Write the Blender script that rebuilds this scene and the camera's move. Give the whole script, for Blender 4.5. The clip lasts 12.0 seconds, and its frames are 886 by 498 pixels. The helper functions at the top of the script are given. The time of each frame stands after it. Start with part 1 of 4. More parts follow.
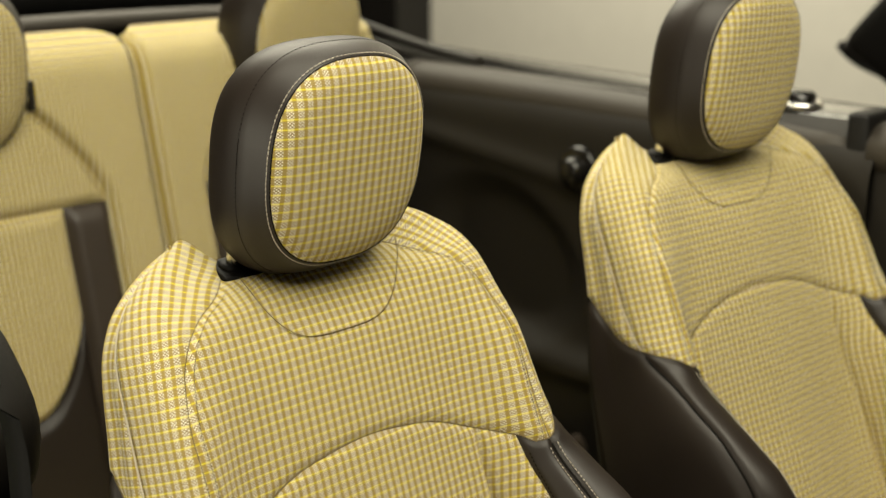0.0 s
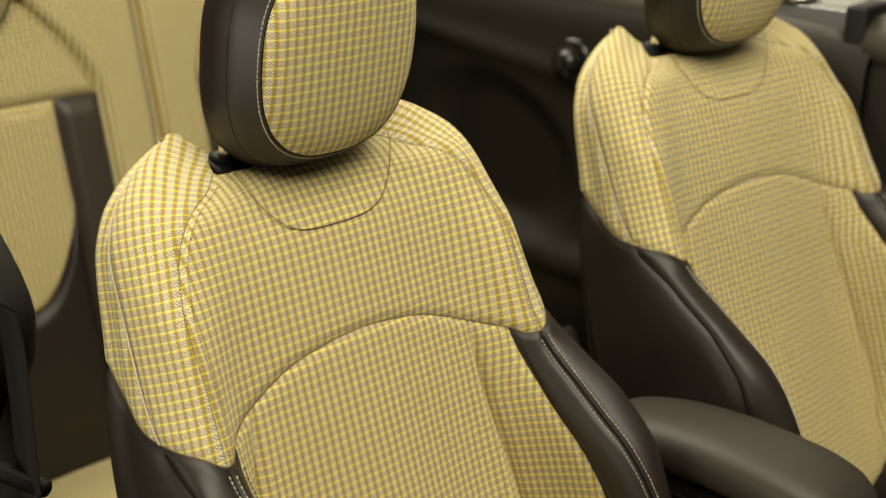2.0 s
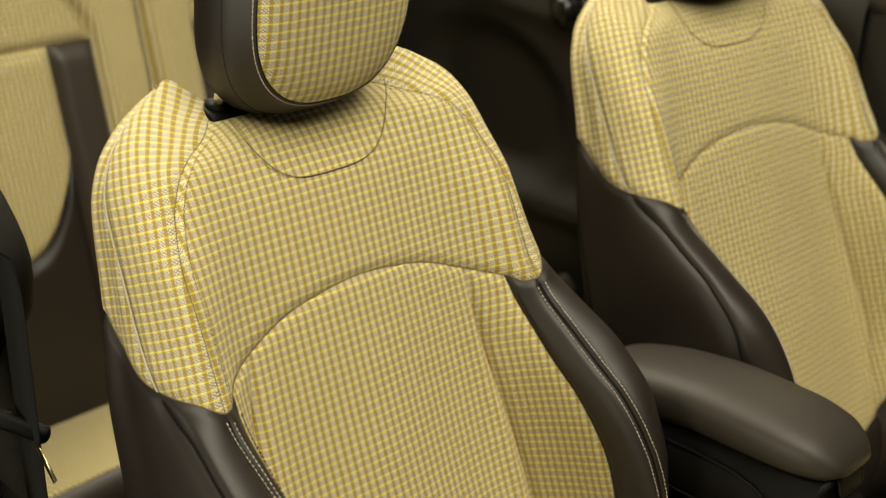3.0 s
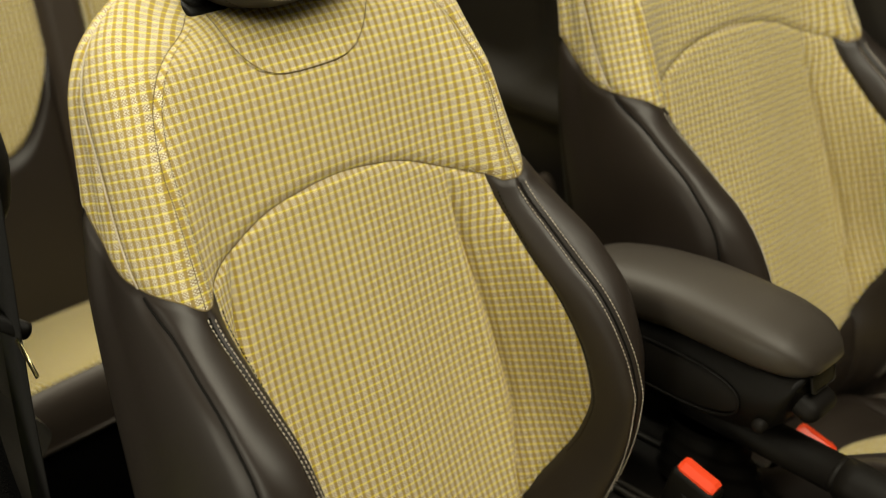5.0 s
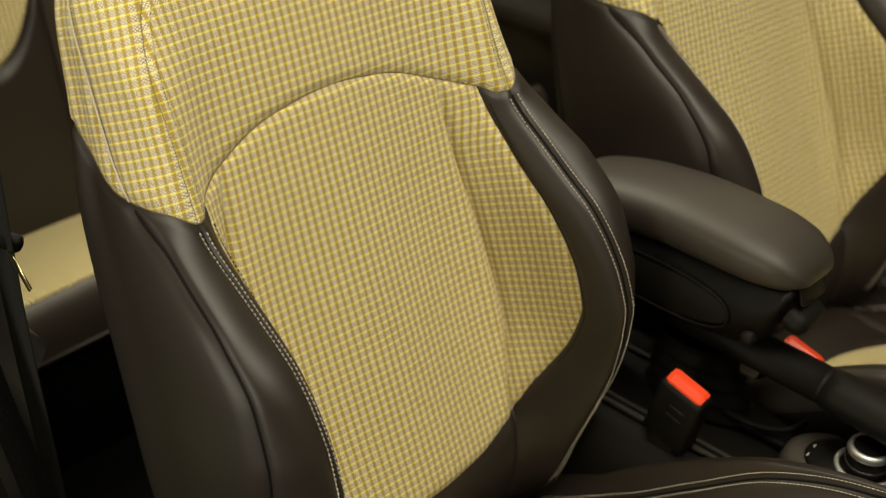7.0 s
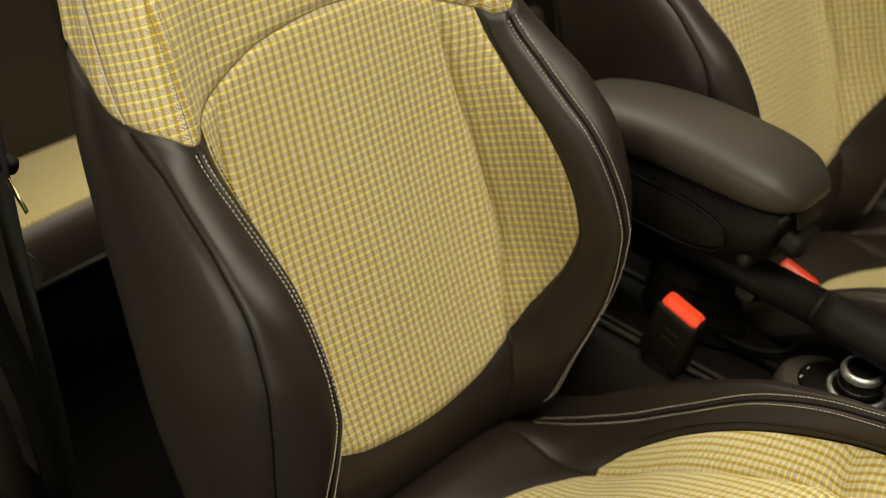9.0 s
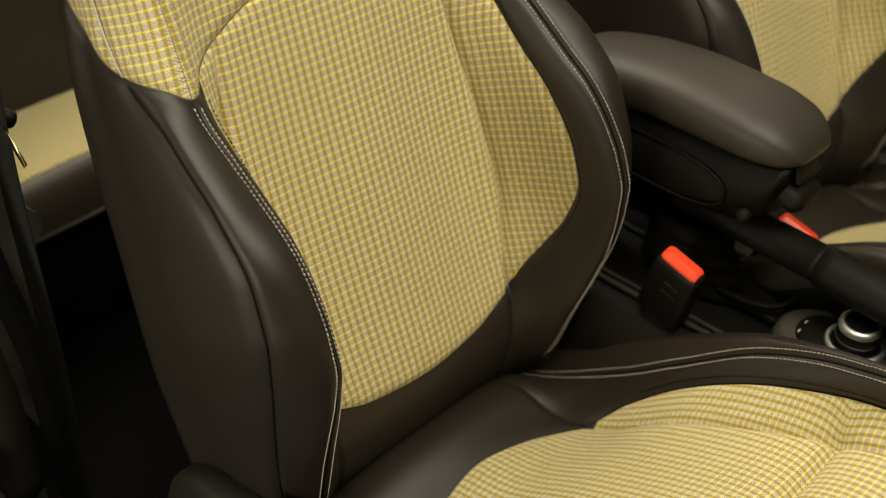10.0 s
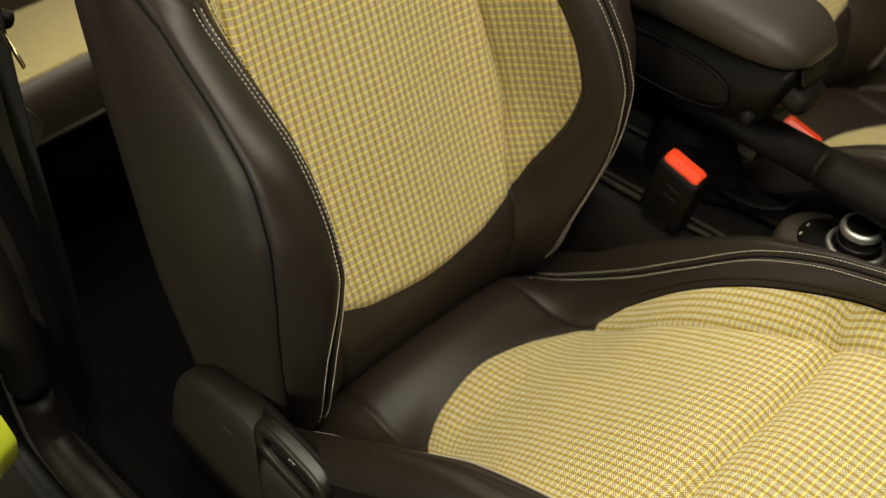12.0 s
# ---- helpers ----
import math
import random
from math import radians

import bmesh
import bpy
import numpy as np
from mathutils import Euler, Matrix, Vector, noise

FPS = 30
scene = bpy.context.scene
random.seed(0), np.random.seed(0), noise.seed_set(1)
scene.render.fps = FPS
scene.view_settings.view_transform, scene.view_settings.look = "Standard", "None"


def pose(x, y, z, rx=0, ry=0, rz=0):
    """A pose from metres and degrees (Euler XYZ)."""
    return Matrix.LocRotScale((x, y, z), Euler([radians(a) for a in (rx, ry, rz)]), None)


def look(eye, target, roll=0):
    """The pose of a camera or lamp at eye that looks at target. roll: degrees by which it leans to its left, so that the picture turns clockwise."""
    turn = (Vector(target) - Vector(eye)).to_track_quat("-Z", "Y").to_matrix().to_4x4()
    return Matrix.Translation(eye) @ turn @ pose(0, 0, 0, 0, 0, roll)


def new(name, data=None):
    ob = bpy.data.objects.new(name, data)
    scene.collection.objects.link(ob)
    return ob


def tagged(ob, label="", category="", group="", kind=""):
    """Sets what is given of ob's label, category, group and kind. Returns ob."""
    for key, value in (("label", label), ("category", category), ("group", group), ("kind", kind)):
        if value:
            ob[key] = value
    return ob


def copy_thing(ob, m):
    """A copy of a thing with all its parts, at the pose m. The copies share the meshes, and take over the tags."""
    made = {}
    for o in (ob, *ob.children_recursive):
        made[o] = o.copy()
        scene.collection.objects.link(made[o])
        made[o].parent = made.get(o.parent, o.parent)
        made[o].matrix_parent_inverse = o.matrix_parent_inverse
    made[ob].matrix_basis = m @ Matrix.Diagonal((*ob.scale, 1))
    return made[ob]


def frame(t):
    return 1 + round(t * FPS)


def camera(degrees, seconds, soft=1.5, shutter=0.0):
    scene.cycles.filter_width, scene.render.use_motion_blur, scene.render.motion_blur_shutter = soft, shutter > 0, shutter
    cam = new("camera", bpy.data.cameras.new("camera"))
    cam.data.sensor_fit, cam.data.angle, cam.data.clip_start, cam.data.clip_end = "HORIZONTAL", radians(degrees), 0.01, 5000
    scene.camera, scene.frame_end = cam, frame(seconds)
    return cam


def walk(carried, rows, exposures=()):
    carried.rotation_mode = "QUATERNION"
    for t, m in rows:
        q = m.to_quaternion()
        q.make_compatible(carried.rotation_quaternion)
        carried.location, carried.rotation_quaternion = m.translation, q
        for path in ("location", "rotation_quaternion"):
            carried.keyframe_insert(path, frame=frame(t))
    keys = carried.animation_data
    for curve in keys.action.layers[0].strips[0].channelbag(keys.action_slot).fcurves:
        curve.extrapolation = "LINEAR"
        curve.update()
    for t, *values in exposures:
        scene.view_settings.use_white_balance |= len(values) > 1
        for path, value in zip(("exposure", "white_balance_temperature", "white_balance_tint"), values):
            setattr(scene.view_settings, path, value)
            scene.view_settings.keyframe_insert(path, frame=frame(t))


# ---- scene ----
# ================= camera: a tripod head that tilts down, hardly panning =================
cam = camera(40.0, 12.0, soft=1.1)
cam.data.dof.use_dof = True
cam.data.dof.focus_distance = 1.25
cam.data.dof.aperture_fstop = 3.5
EYE = (1.12, 0.85, 1.45)
TURNS = [
    (0.0, 73.955, 0.000, 136.006), (0.5, 72.802, -0.042, 135.925), (1.0, 71.534, -0.109, 135.860),
    (1.5, 70.243, -0.170, 135.801), (2.0, 68.952, -0.248, 135.737), (2.5, 67.757, -0.280, 135.658),
    (3.0, 66.493, -0.327, 135.584), (5.0, 61.733, -0.973, 134.866), (5.5, 60.647, -1.036, 134.789),
    (6.0, 59.549, -1.072, 134.718), (6.5, 58.624, -1.138, 134.656), (7.0, 57.649, -1.191, 134.548),
    (9.0, 54.031, -1.335, 134.469), (9.5, 52.993, -1.373, 134.470), (10.0, 51.867, -1.390, 134.469),
    (10.5, 50.817, -1.415, 134.508), (11.0, 49.678, -1.451, 134.580), (11.5, 48.590, -1.416, 134.588),
    (12.0, 47.287, -1.354, 134.569),
]
walk(cam, [(t, pose(*EYE, rx, ry, rz)) for t, rx, ry, rz in TURNS])

# ================= light: a dim warm hall with soft boxes overhead =================
scene.view_settings.exposure = 0.0
world = bpy.data.worlds.new("hall_light")
world.use_nodes = True
scene.world = world
world.node_tree.nodes["Background"].inputs[0].default_value = (1.0, 0.86, 0.66, 1)
world.node_tree.nodes["Background"].inputs[1].default_value = 0.003


def soft_box(name, eye, target, w, h, power, colour=(1.0, 0.94, 0.74)):
    d = bpy.data.lights.new(name, "AREA")
    d.shape, d.size, d.size_y, d.energy, d.color = "RECTANGLE", w, h, power, colour
    ob = new(name, d)
    ob.matrix_world = look(eye, target)
    return ob


soft_box("soft_box_overhead", (0.55, 0.70, 2.75), (0.15, -0.10, 0.8), 1.7, 1.7, 70)
soft_box("soft_box_side", (3.8, 0.1, 0.85), (0.6, 0.0, 0.65), 1.3, 1.2, 52)
soft_box("soft_box_rear", (-0.6, -1.9, 3.1), (0.0, -0.8, 0.8), 1.8, 1.8, 82)
soft_box("soft_box_wall", (-3.0, -2.6, 3.9), (-4.5, -3.4, 1.3), 1.6, 1.6, 180)


# ================= materials =================
def material(name):
    m = bpy.data.materials.new(name)
    m.use_nodes = True
    nt = m.node_tree
    return m, nt, nt.nodes["Principled BSDF"]


def node(nt, kind, **kw):
    n = nt.nodes.new(kind)
    for k, val in kw.items():
        if k == "operation":
            n.operation = val
        elif k == "data_type":
            n.data_type = val
        elif k == "blend_type":
            n.blend_type = val
    return n


def math_node(nt, op, a, b=None, c=None):
    n = nt.nodes.new("ShaderNodeMath")
    n.operation = op
    for i, val in enumerate((a, b, c)):
        if val is None:
            continue
        if isinstance(val, (int, float)):
            n.inputs[i].default_value = val
        else:
            nt.links.new(val, n.inputs[i])
    return n.outputs[0]


def mix_colour(nt, fac, a, b, blend="MIX"):
    n = nt.nodes.new("ShaderNodeMix")
    n.data_type, n.blend_type = "RGBA", blend
    for i, val in ((0, fac), (6, a), (7, b)):
        if isinstance(val, (int, float)):
            n.inputs[i].default_value = val
        elif isinstance(val, tuple):
            n.inputs[i].default_value = (*val, 1)
        else:
            nt.links.new(val, n.inputs[i])
    return n.outputs[2]


def noise_node(nt, vec, scale, detail=3.0, rough=0.55):
    n = nt.nodes.new("ShaderNodeTexNoise")
    n.inputs["Scale"].default_value, n.inputs["Detail"].default_value, n.inputs["Roughness"].default_value = scale, detail, rough
    nt.links.new(vec, n.inputs["Vector"])
    return n.outputs[0]


def bump_node(nt, height, strength, distance, bsdf):
    n = nt.nodes.new("ShaderNodeBump")
    n.inputs["Strength"].default_value, n.inputs["Distance"].default_value = strength, distance
    nt.links.new(height, n.inputs["Height"])
    nt.links.new(n.outputs[0], bsdf.inputs["Normal"])


def band(nt, x, centre, half, soft):
    """1 where |x - centre| < half, with soft edges."""
    d = math_node(nt, "ABSOLUTE", math_node(nt, "SUBTRACT", x, centre))
    n = nt.nodes.new("ShaderNodeMapRange")
    n.interpolation_type = "SMOOTHSTEP"
    n.inputs[1].default_value, n.inputs[2].default_value = half - soft, half + soft
    n.inputs[3].default_value, n.inputs[4].default_value = 1.0, 0.0
    nt.links.new(d, n.inputs[0])
    return n.outputs[0]


def cloth_material(name, cell_u=0.0097, cell_v=0.0091):
    """Woven check: columns of tan ribs and of pale knotted flowers, crossed by a yellow line in every row."""
    m, nt, bsdf = material(name)
    uv = nt.nodes.new("ShaderNodeUVMap")
    uv.uv_map = "weave"
    sep = nt.nodes.new("ShaderNodeSeparateXYZ")
    nt.links.new(uv.outputs[0], sep.inputs[0])
    wob = noise_node(nt, uv.outputs[0], 60.0, 1.0)
    wob_u = noise_node(nt, uv.outputs[0], 45.0, 1.0)
    jit = noise_node(nt, uv.outputs[0], 420.0, 1.0)
    mul = lambda a, b: math_node(nt, "MULTIPLY", a, b)
    add = lambda a, b: math_node(nt, "ADD", a, b)
    u = math_node(nt, "DIVIDE", add(add(sep.outputs[0], mul(wob_u, 0.0010)), mul(jit, 0.0005)), cell_u)
    v = math_node(nt, "DIVIDE", add(add(sep.outputs[1], mul(wob, 0.0014)), mul(jit, 0.0005)), cell_v)
    fu, fv = math_node(nt, "FRACT", u), math_node(nt, "FRACT", v)
    # threads: six each way in a cell, over and under in turn
    gu, gv = mul(u, 6.0), mul(v, 6.0)
    tu, tv = math_node(nt, "FRACT", gu), math_node(nt, "FRACT", gv)
    ru, rv = band(nt, tu, 0.5, 0.44, 0.20), band(nt, tv, 0.5, 0.42, 0.20)
    odd = math_node(nt, "FLOORED_MODULO", add(math_node(nt, "FLOOR", gu), math_node(nt, "FLOOR", gv)), 2.0)
    knot = mul(ru, rv)
    pale_col = band(nt, fu, 0.5, 0.30, 0.07)
    gold_col = math_node(nt, "SUBTRACT", 1.0, pale_col)
    flower = mul(band(nt, fu, 0.5, 0.29, 0.07), band(nt, fv, 0.60, 0.33, 0.07))
    line = band(nt, fv, 0.13, 0.070, 0.035)
    spot = mul(gold_col, band(nt, fv, 0.13, 0.17, 0.05))
    fine = noise_node(nt, uv.outputs[0], 1400.0, 2.0)
    thread = noise_node(nt, uv.outputs[0], 260.0, 2.0)
    tan = mix_colour(nt, fine, (0.19, 0.130, 0.036), (0.37, 0.262, 0.084))
    tan = mix_colour(nt, mul(rv, 0.40), tan, (0.52, 0.38, 0.135))
    straw = mix_colour(nt, fine, (0.55, 0.45, 0.185), (0.76, 0.655, 0.33))
    ground = mix_colour(nt, pale_col, tan, straw)
    brown = mix_colour(nt, fine, (0.205, 0.143, 0.072), (0.35, 0.255, 0.145))
    white = mix_colour(nt, thread, (0.86, 0.80, 0.65), (0.98, 0.94, 0.84))
    dots = mix_colour(nt, mul(odd, knot), brown, white)
    col = mix_colour(nt, mul(flower, 0.92), ground, dots)
    col = mix_colour(nt, mul(spot, 0.85), col, mix_colour(nt, fine, (0.36, 0.255, 0.006), (0.56, 0.41, 0.016)))
    gold = mix_colour(nt, fine, (0.66, 0.53, 0.030), (0.84, 0.70, 0.075))
    lemon = mix_colour(nt, fine, (0.84, 0.77, 0.22), (0.95, 0.89, 0.38))
    col = mix_colour(nt, mul(line, 0.86), col, mix_colour(nt, pale_col, gold, lemon))
    gap = math_node(nt, "MULTIPLY_ADD", knot, 0.16, 0.88)
    shade = nt.nodes.new("ShaderNodeCombineColor")
    for i in range(3):
        nt.links.new(gap, shade.inputs[i])
    col = mix_colour(nt, 1.0, col, shade.outputs[0], "MULTIPLY")
    wear = noise_node(nt, uv.outputs[0], 14.0, 3.0)
    col = mix_colour(nt, mul(wear, 0.10), col, (0.40, 0.31, 0.15))
    nt.links.new(col, bsdf.inputs["Base Color"])
    bsdf.inputs["Roughness"].default_value = 0.85
    bsdf.inputs["Specular IOR Level"].default_value = 0.2
    bsdf.inputs["Sheen Weight"].default_value = 0.25
    bsdf.inputs["Sheen Roughness"].default_value = 0.45
    bsdf.inputs["Sheen Tint"].default_value = (1.0, 0.9, 0.66, 1)
    h = add(add(knot, mul(mul(flower, odd), 0.7)), mul(line, 0.8))
    bump_node(nt, h, 0.5, 0.0005, bsdf)
    return m


def grained(name, colour, rough, grain=900.0, depth=0.00025, strength=0.35, variation=0.25, spec=0.5):
    """Leather or moulded plastic: cell grain, soft blotches in colour and gloss."""
    m, nt, bsdf = material(name)
    tc = nt.nodes.new("ShaderNodeTexCoord")
    vor = nt.nodes.new("ShaderNodeTexVoronoi")
    vor.inputs["Scale"].default_value = grain
    nt.links.new(tc.outputs["Object"], vor.inputs["Vector"])
    soft = noise_node(nt, tc.outputs["Object"], 9.0, 4.0)
    fine = noise_node(nt, tc.outputs["Object"], grain * 0.4, 2.0)
    dark = tuple(c * (1 - variation) for c in colour)
    light = tuple(c * (1 + variation) for c in colour)
    nt.links.new(mix_colour(nt, soft, dark, light), bsdf.inputs["Base Color"])
    nt.links.new(math_node(nt, "MULTIPLY_ADD", fine, 0.14, rough - 0.07), bsdf.inputs["Roughness"])
    bsdf.inputs["Specular IOR Level"].default_value = spec
    h = math_node(nt, "ADD", vor.outputs["Distance"], math_node(nt, "MULTIPLY", fine, 0.5))
    bump_node(nt, h, strength, depth, bsdf)
    return m


def plain(name, colour, rough, metal=0.0, spec=0.5, variation=0.06):
    m, nt, bsdf = material(name)
    tc = nt.nodes.new("ShaderNodeTexCoord")
    n = noise_node(nt, tc.outputs["Object"], 30.0, 3.0)
    nt.links.new(mix_colour(nt, n, tuple(c * (1 - variation) for c in colour), tuple(min(1, c * (1 + variation)) for c in colour)),
                 bsdf.inputs["Base Color"])
    bsdf.inputs["Roughness"].default_value = rough
    bsdf.inputs["Metallic"].default_value = metal
    bsdf.inputs["Specular IOR Level"].default_value = spec
    return m


CLOTH = cloth_material("checked_cloth")
CLOTH_REAR = cloth_material("checked_cloth_rear")
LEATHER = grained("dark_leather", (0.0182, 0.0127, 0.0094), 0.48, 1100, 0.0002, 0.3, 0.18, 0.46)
ARM_SKIN = grained("grey_brown_armrest_skin", (0.030, 0.0238, 0.0180), 0.52, 1300, 0.0002, 0.3, 0.12, 0.42)
# the same dark leather, lightened in colour where the rear seat catches light
LEATHER_REAR_LIT = grained("lit_rear_leather", (0.048, 0.036, 0.027), 0.5, 900, 0.0002, 0.25, 0.18)
SHELL = grained("seat_shell_plastic", (0.0060, 0.0049, 0.0039), 0.6, 700, 0.0003, 0.4, 0.2, 0.16)
PLASTIC = grained("black_grained_plastic", (0.0036, 0.0030, 0.0024), 0.5, 1100, 0.0004, 0.6, 0.2, 0.14)
GRAIN = grained("fine_grained_plastic", (0.017, 0.0138, 0.0105), 0.45, 1500, 0.0004, 0.7, 0.2, 0.45)
LEVER = grained("smooth_lever_plastic", (0.017, 0.0138, 0.0105), 0.38, 3000, 0.0001, 0.3, 0.15, 0.5)
SATIN = plain("satin_chrome", (0.95, 0.93, 0.90), 0.48, 1.0)
TRIM = grained("interior_trim_plastic", (0.0165, 0.0138, 0.0105), 0.55, 600, 0.0003, 0.3, 0.15, 0.35)
RAIL = grained("padded_rail_skin", (0.044, 0.037, 0.029), 0.55, 600, 0.0003, 0.3, 0.12, 0.4)
SILL = grained("coarse_grained_sill_plastic", (0.0085, 0.0070, 0.0055), 0.5, 650, 0.0006, 0.6, 0.2, 0.25)
RUBBER = grained("door_seal_rubber", (0.004, 0.0034, 0.0028), 0.6, 1500, 0.0002, 0.3, 0.15, 0.35)
WEBBING = grained("belt_webbing", (0.006, 0.0055, 0.005), 0.75, 1800, 0.0004, 0.5, 0.15, 0.3)
# darker than black carpet is: the deep shade low down is in the colour
CARPET_SHADED = grained("shaded_black_carpet", (0.0012, 0.0010, 0.0009), 0.95, 500, 0.002, 0.8, 0.3, 0.1)
SEAM = plain("seam_thread_dark", (0.004, 0.0034, 0.0026), 0.9, 0.0, 0.2)
SEAM_CLOTH = plain("cloth_seam_shadow", (0.17, 0.125, 0.055), 0.9)
THREAD = plain("pale_thread", (0.56, 0.50, 0.41), 0.8)
PIPING = plain("cream_piping", (0.56, 0.50, 0.39), 0.7)
CHROME = plain("chrome", (0.90, 0.88, 0.85), 0.26, 1.0)
BRASS = plain("belt_tongue_metal", (0.55, 0.48, 0.26), 0.22, 1.0)
GLOSS_BLACK = plain("gloss_black_plastic", (0.010, 0.009, 0.008), 0.15)
RED = plain("red_button_plastic", (0.75, 0.055, 0.012), 0.35)
PAINT = plain("lime_yellow_car_paint", (0.50, 0.56, 0.035), 0.18)
WALL = grained("painted_hall_wall", (0.72, 0.69, 0.62), 0.85, 40, 0.001, 0.15, 0.05, 0.2)
# for surfaces out of view: dark so that they return little light
WALL_DARK = grained("unseen_dark_wall", (0.05, 0.046, 0.041), 0.85, 40, 0.001, 0.15, 0.08, 0.2)
FLOOR = grained("hall_floor_concrete", (0.09, 0.083, 0.074), 0.5, 60, 0.001, 0.2, 0.12, 0.4)
MARK = plain("grey_marking", (0.42, 0.40, 0.36), 0.6)


# ================= mesh helpers =================
def curve(xs, ys, q):
    """Smooth curve through a few knots, evaluated at q (an array), held at the ends."""
    xs, ys = np.asarray(xs, float), np.asarray(ys, float)
    q = np.clip(np.asarray(q, float), xs[0], xs[-1])
    d = np.diff(ys) / np.diff(xs)
    m = np.empty_like(ys)
    m[0], m[-1] = d[0], d[-1]
    m[1:-1] = np.where(d[:-1] * d[1:] > 0, 2 * d[:-1] * d[1:] / (d[:-1] + d[1:] + 1e-12), 0.0)
    k = np.clip(np.searchsorted(xs, q) - 1, 0, len(xs) - 2)
    h = xs[k + 1] - xs[k]
    t = (q - xs[k]) / h
    return ((1 + 2 * t) * (1 - t) ** 2 * ys[k] + t * (1 - t) ** 2 * h * m[k]
            + t * t * (3 - 2 * t) * ys[k + 1] + t * t * (t - 1) * h * m[k + 1])


def across(points, v, odd=False):
    """Catmull-Rom through the section's points (list of arrays), at the section parameter v."""
    n = len(points)
    stack = np.stack([np.broadcast_to(p, v.shape) for p in points])
    tang = np.empty_like(stack)
    tang[1:-1] = (stack[2:] - stack[:-2]) / 2
    tang[0] = stack[1] if odd else 0
    tang[-1] = stack[-1] - stack[-2]
    k = np.clip(np.floor(v).astype(int), 0, n - 2)
    t = v - k
    take = lambda a, i: np.take_along_axis(a, i[None], 0)[0]
    return ((1 + 2 * t) * (1 - t) ** 2 * take(stack, k) + t * (1 - t) ** 2 * take(tang, k)
            + t * t * (3 - 2 * t) * take(stack, k + 1) + t * t * (t - 1) * take(tang, k + 1))


def finish(me, mats, smooth=True):
    for m in (mats if isinstance(mats, (list, tuple)) else [mats]):
        me.materials.append(m)
    if smooth:
        me.polygons.foreach_set("use_smooth", [True] * len(me.polygons))
    me.update()
    return me


def child(name, me, parent, label=""):
    ob = new(name, me)
    ob.parent = parent
    ob.matrix_parent_inverse = parent.matrix_basis.inverted()
    return tagged(ob, label) if label else ob


def grid_mesh(name, P, mat, UV=None, flip=False, close=False):
    """A mesh from a grid of points P[i, j]; UV in metres goes into the layer 'weave'."""
    ni, nj = P.shape[:2]
    idx = np.arange(ni * nj).reshape(ni, nj)
    if close:
        idx = np.concatenate([idx, idx[:, :1]], 1)
    q = np.stack([idx[:-1, :-1], idx[:-1, 1:], idx[1:, 1:], idx[1:, :-1]], -1).reshape(-1, 4)
    if flip:
        q = q[:, ::-1]
    me = bpy.data.meshes.new(name)
    me.from_pydata(P.reshape(-1, 3).tolist(), [], q.tolist())
    if UV is not None:
        lay = me.uv_layers.new(name="weave")
        lay.data.foreach_set("uv", UV.reshape(-1, 2)[q.ravel()].astype(np.float32).ravel())
    return finish(me, mat)


def bm_mesh(name, bm, mat, smooth=True):
    me = bpy.data.meshes.new(name)
    bmesh.ops.recalc_face_normals(bm, faces=bm.faces)
    bm.to_mesh(me)
    bm.free()
    return finish(me, mat, smooth)


def part(name, bm, mat, parent, label="", smooth=True):
    return child(name, bm_mesh(name, bm, mat, smooth), parent, label)


def empty(name, at=(0, 0, 0)):
    ob = new(name)
    ob.location = at
    ob.empty_display_size = 0.05
    return ob


def block(size, at=(0, 0, 0), bevel=0.004, rot=None, segs=3, taper=None):
    """A bevelled box; taper scales its top."""
    bm = bmesh.new()
    bmesh.ops.create_cube(bm, size=1.0)
    for v in bm.verts:
        if taper and v.co.z > 0:
            v.co.x *= taper[0]
            v.co.y *= taper[1]
        v.co = Vector((v.co.x * size[0], v.co.y * size[1], v.co.z * size[2]))
    if bevel:
        bmesh.ops.bevel(bm, geom=bm.edges[:], offset=bevel, segments=segs, profile=0.5, affect="EDGES")
    m = Matrix.Translation(at) @ (rot.to_4x4() if rot else Matrix())
    bm.transform(m)
    return bm


def tube(points, radius, sides=16, flat=1.0, cap=True, up=(0, 0, 1)):
    """A round or flattened tube along smooth points; radius may be a list."""
    pts = [Vector(p) for p in points]
    n = len(pts)
    rad = radius if isinstance(radius, (list, tuple)) else [radius] * n
    bm = bmesh.new()
    rings = []
    for i, p in enumerate(pts):
        d = (pts[min(i + 1, n - 1)] - pts[max(i - 1, 0)]).normalized()
        s = d.cross(Vector(up))
        s = s.normalized() if s.length > 1e-4 else Vector((1, 0, 0))
        w = s.cross(d).normalized()
        rings.append([bm.verts.new(p + rad[i] * (math.cos(a) * s + flat * math.sin(a) * w))
                      for a in (2 * math.pi * k / sides for k in range(sides))])
    for a, b in zip(rings[:-1], rings[1:]):
        for k in range(sides):
            bm.faces.new((a[k], a[(k + 1) % sides], b[(k + 1) % sides], b[k]))
    if cap:
        bm.faces.new(rings[0][::-1])
        bm.faces.new(rings[-1])
    return bm


def smooth_path(points, n):
    p = np.asarray(points, float)
    t = np.r_[0, np.cumsum(np.linalg.norm(np.diff(p, axis=0), axis=1))]
    q = np.linspace(0, t[-1], n)
    return np.stack([curve(t, p[:, k], q) for k in range(3)], 1)


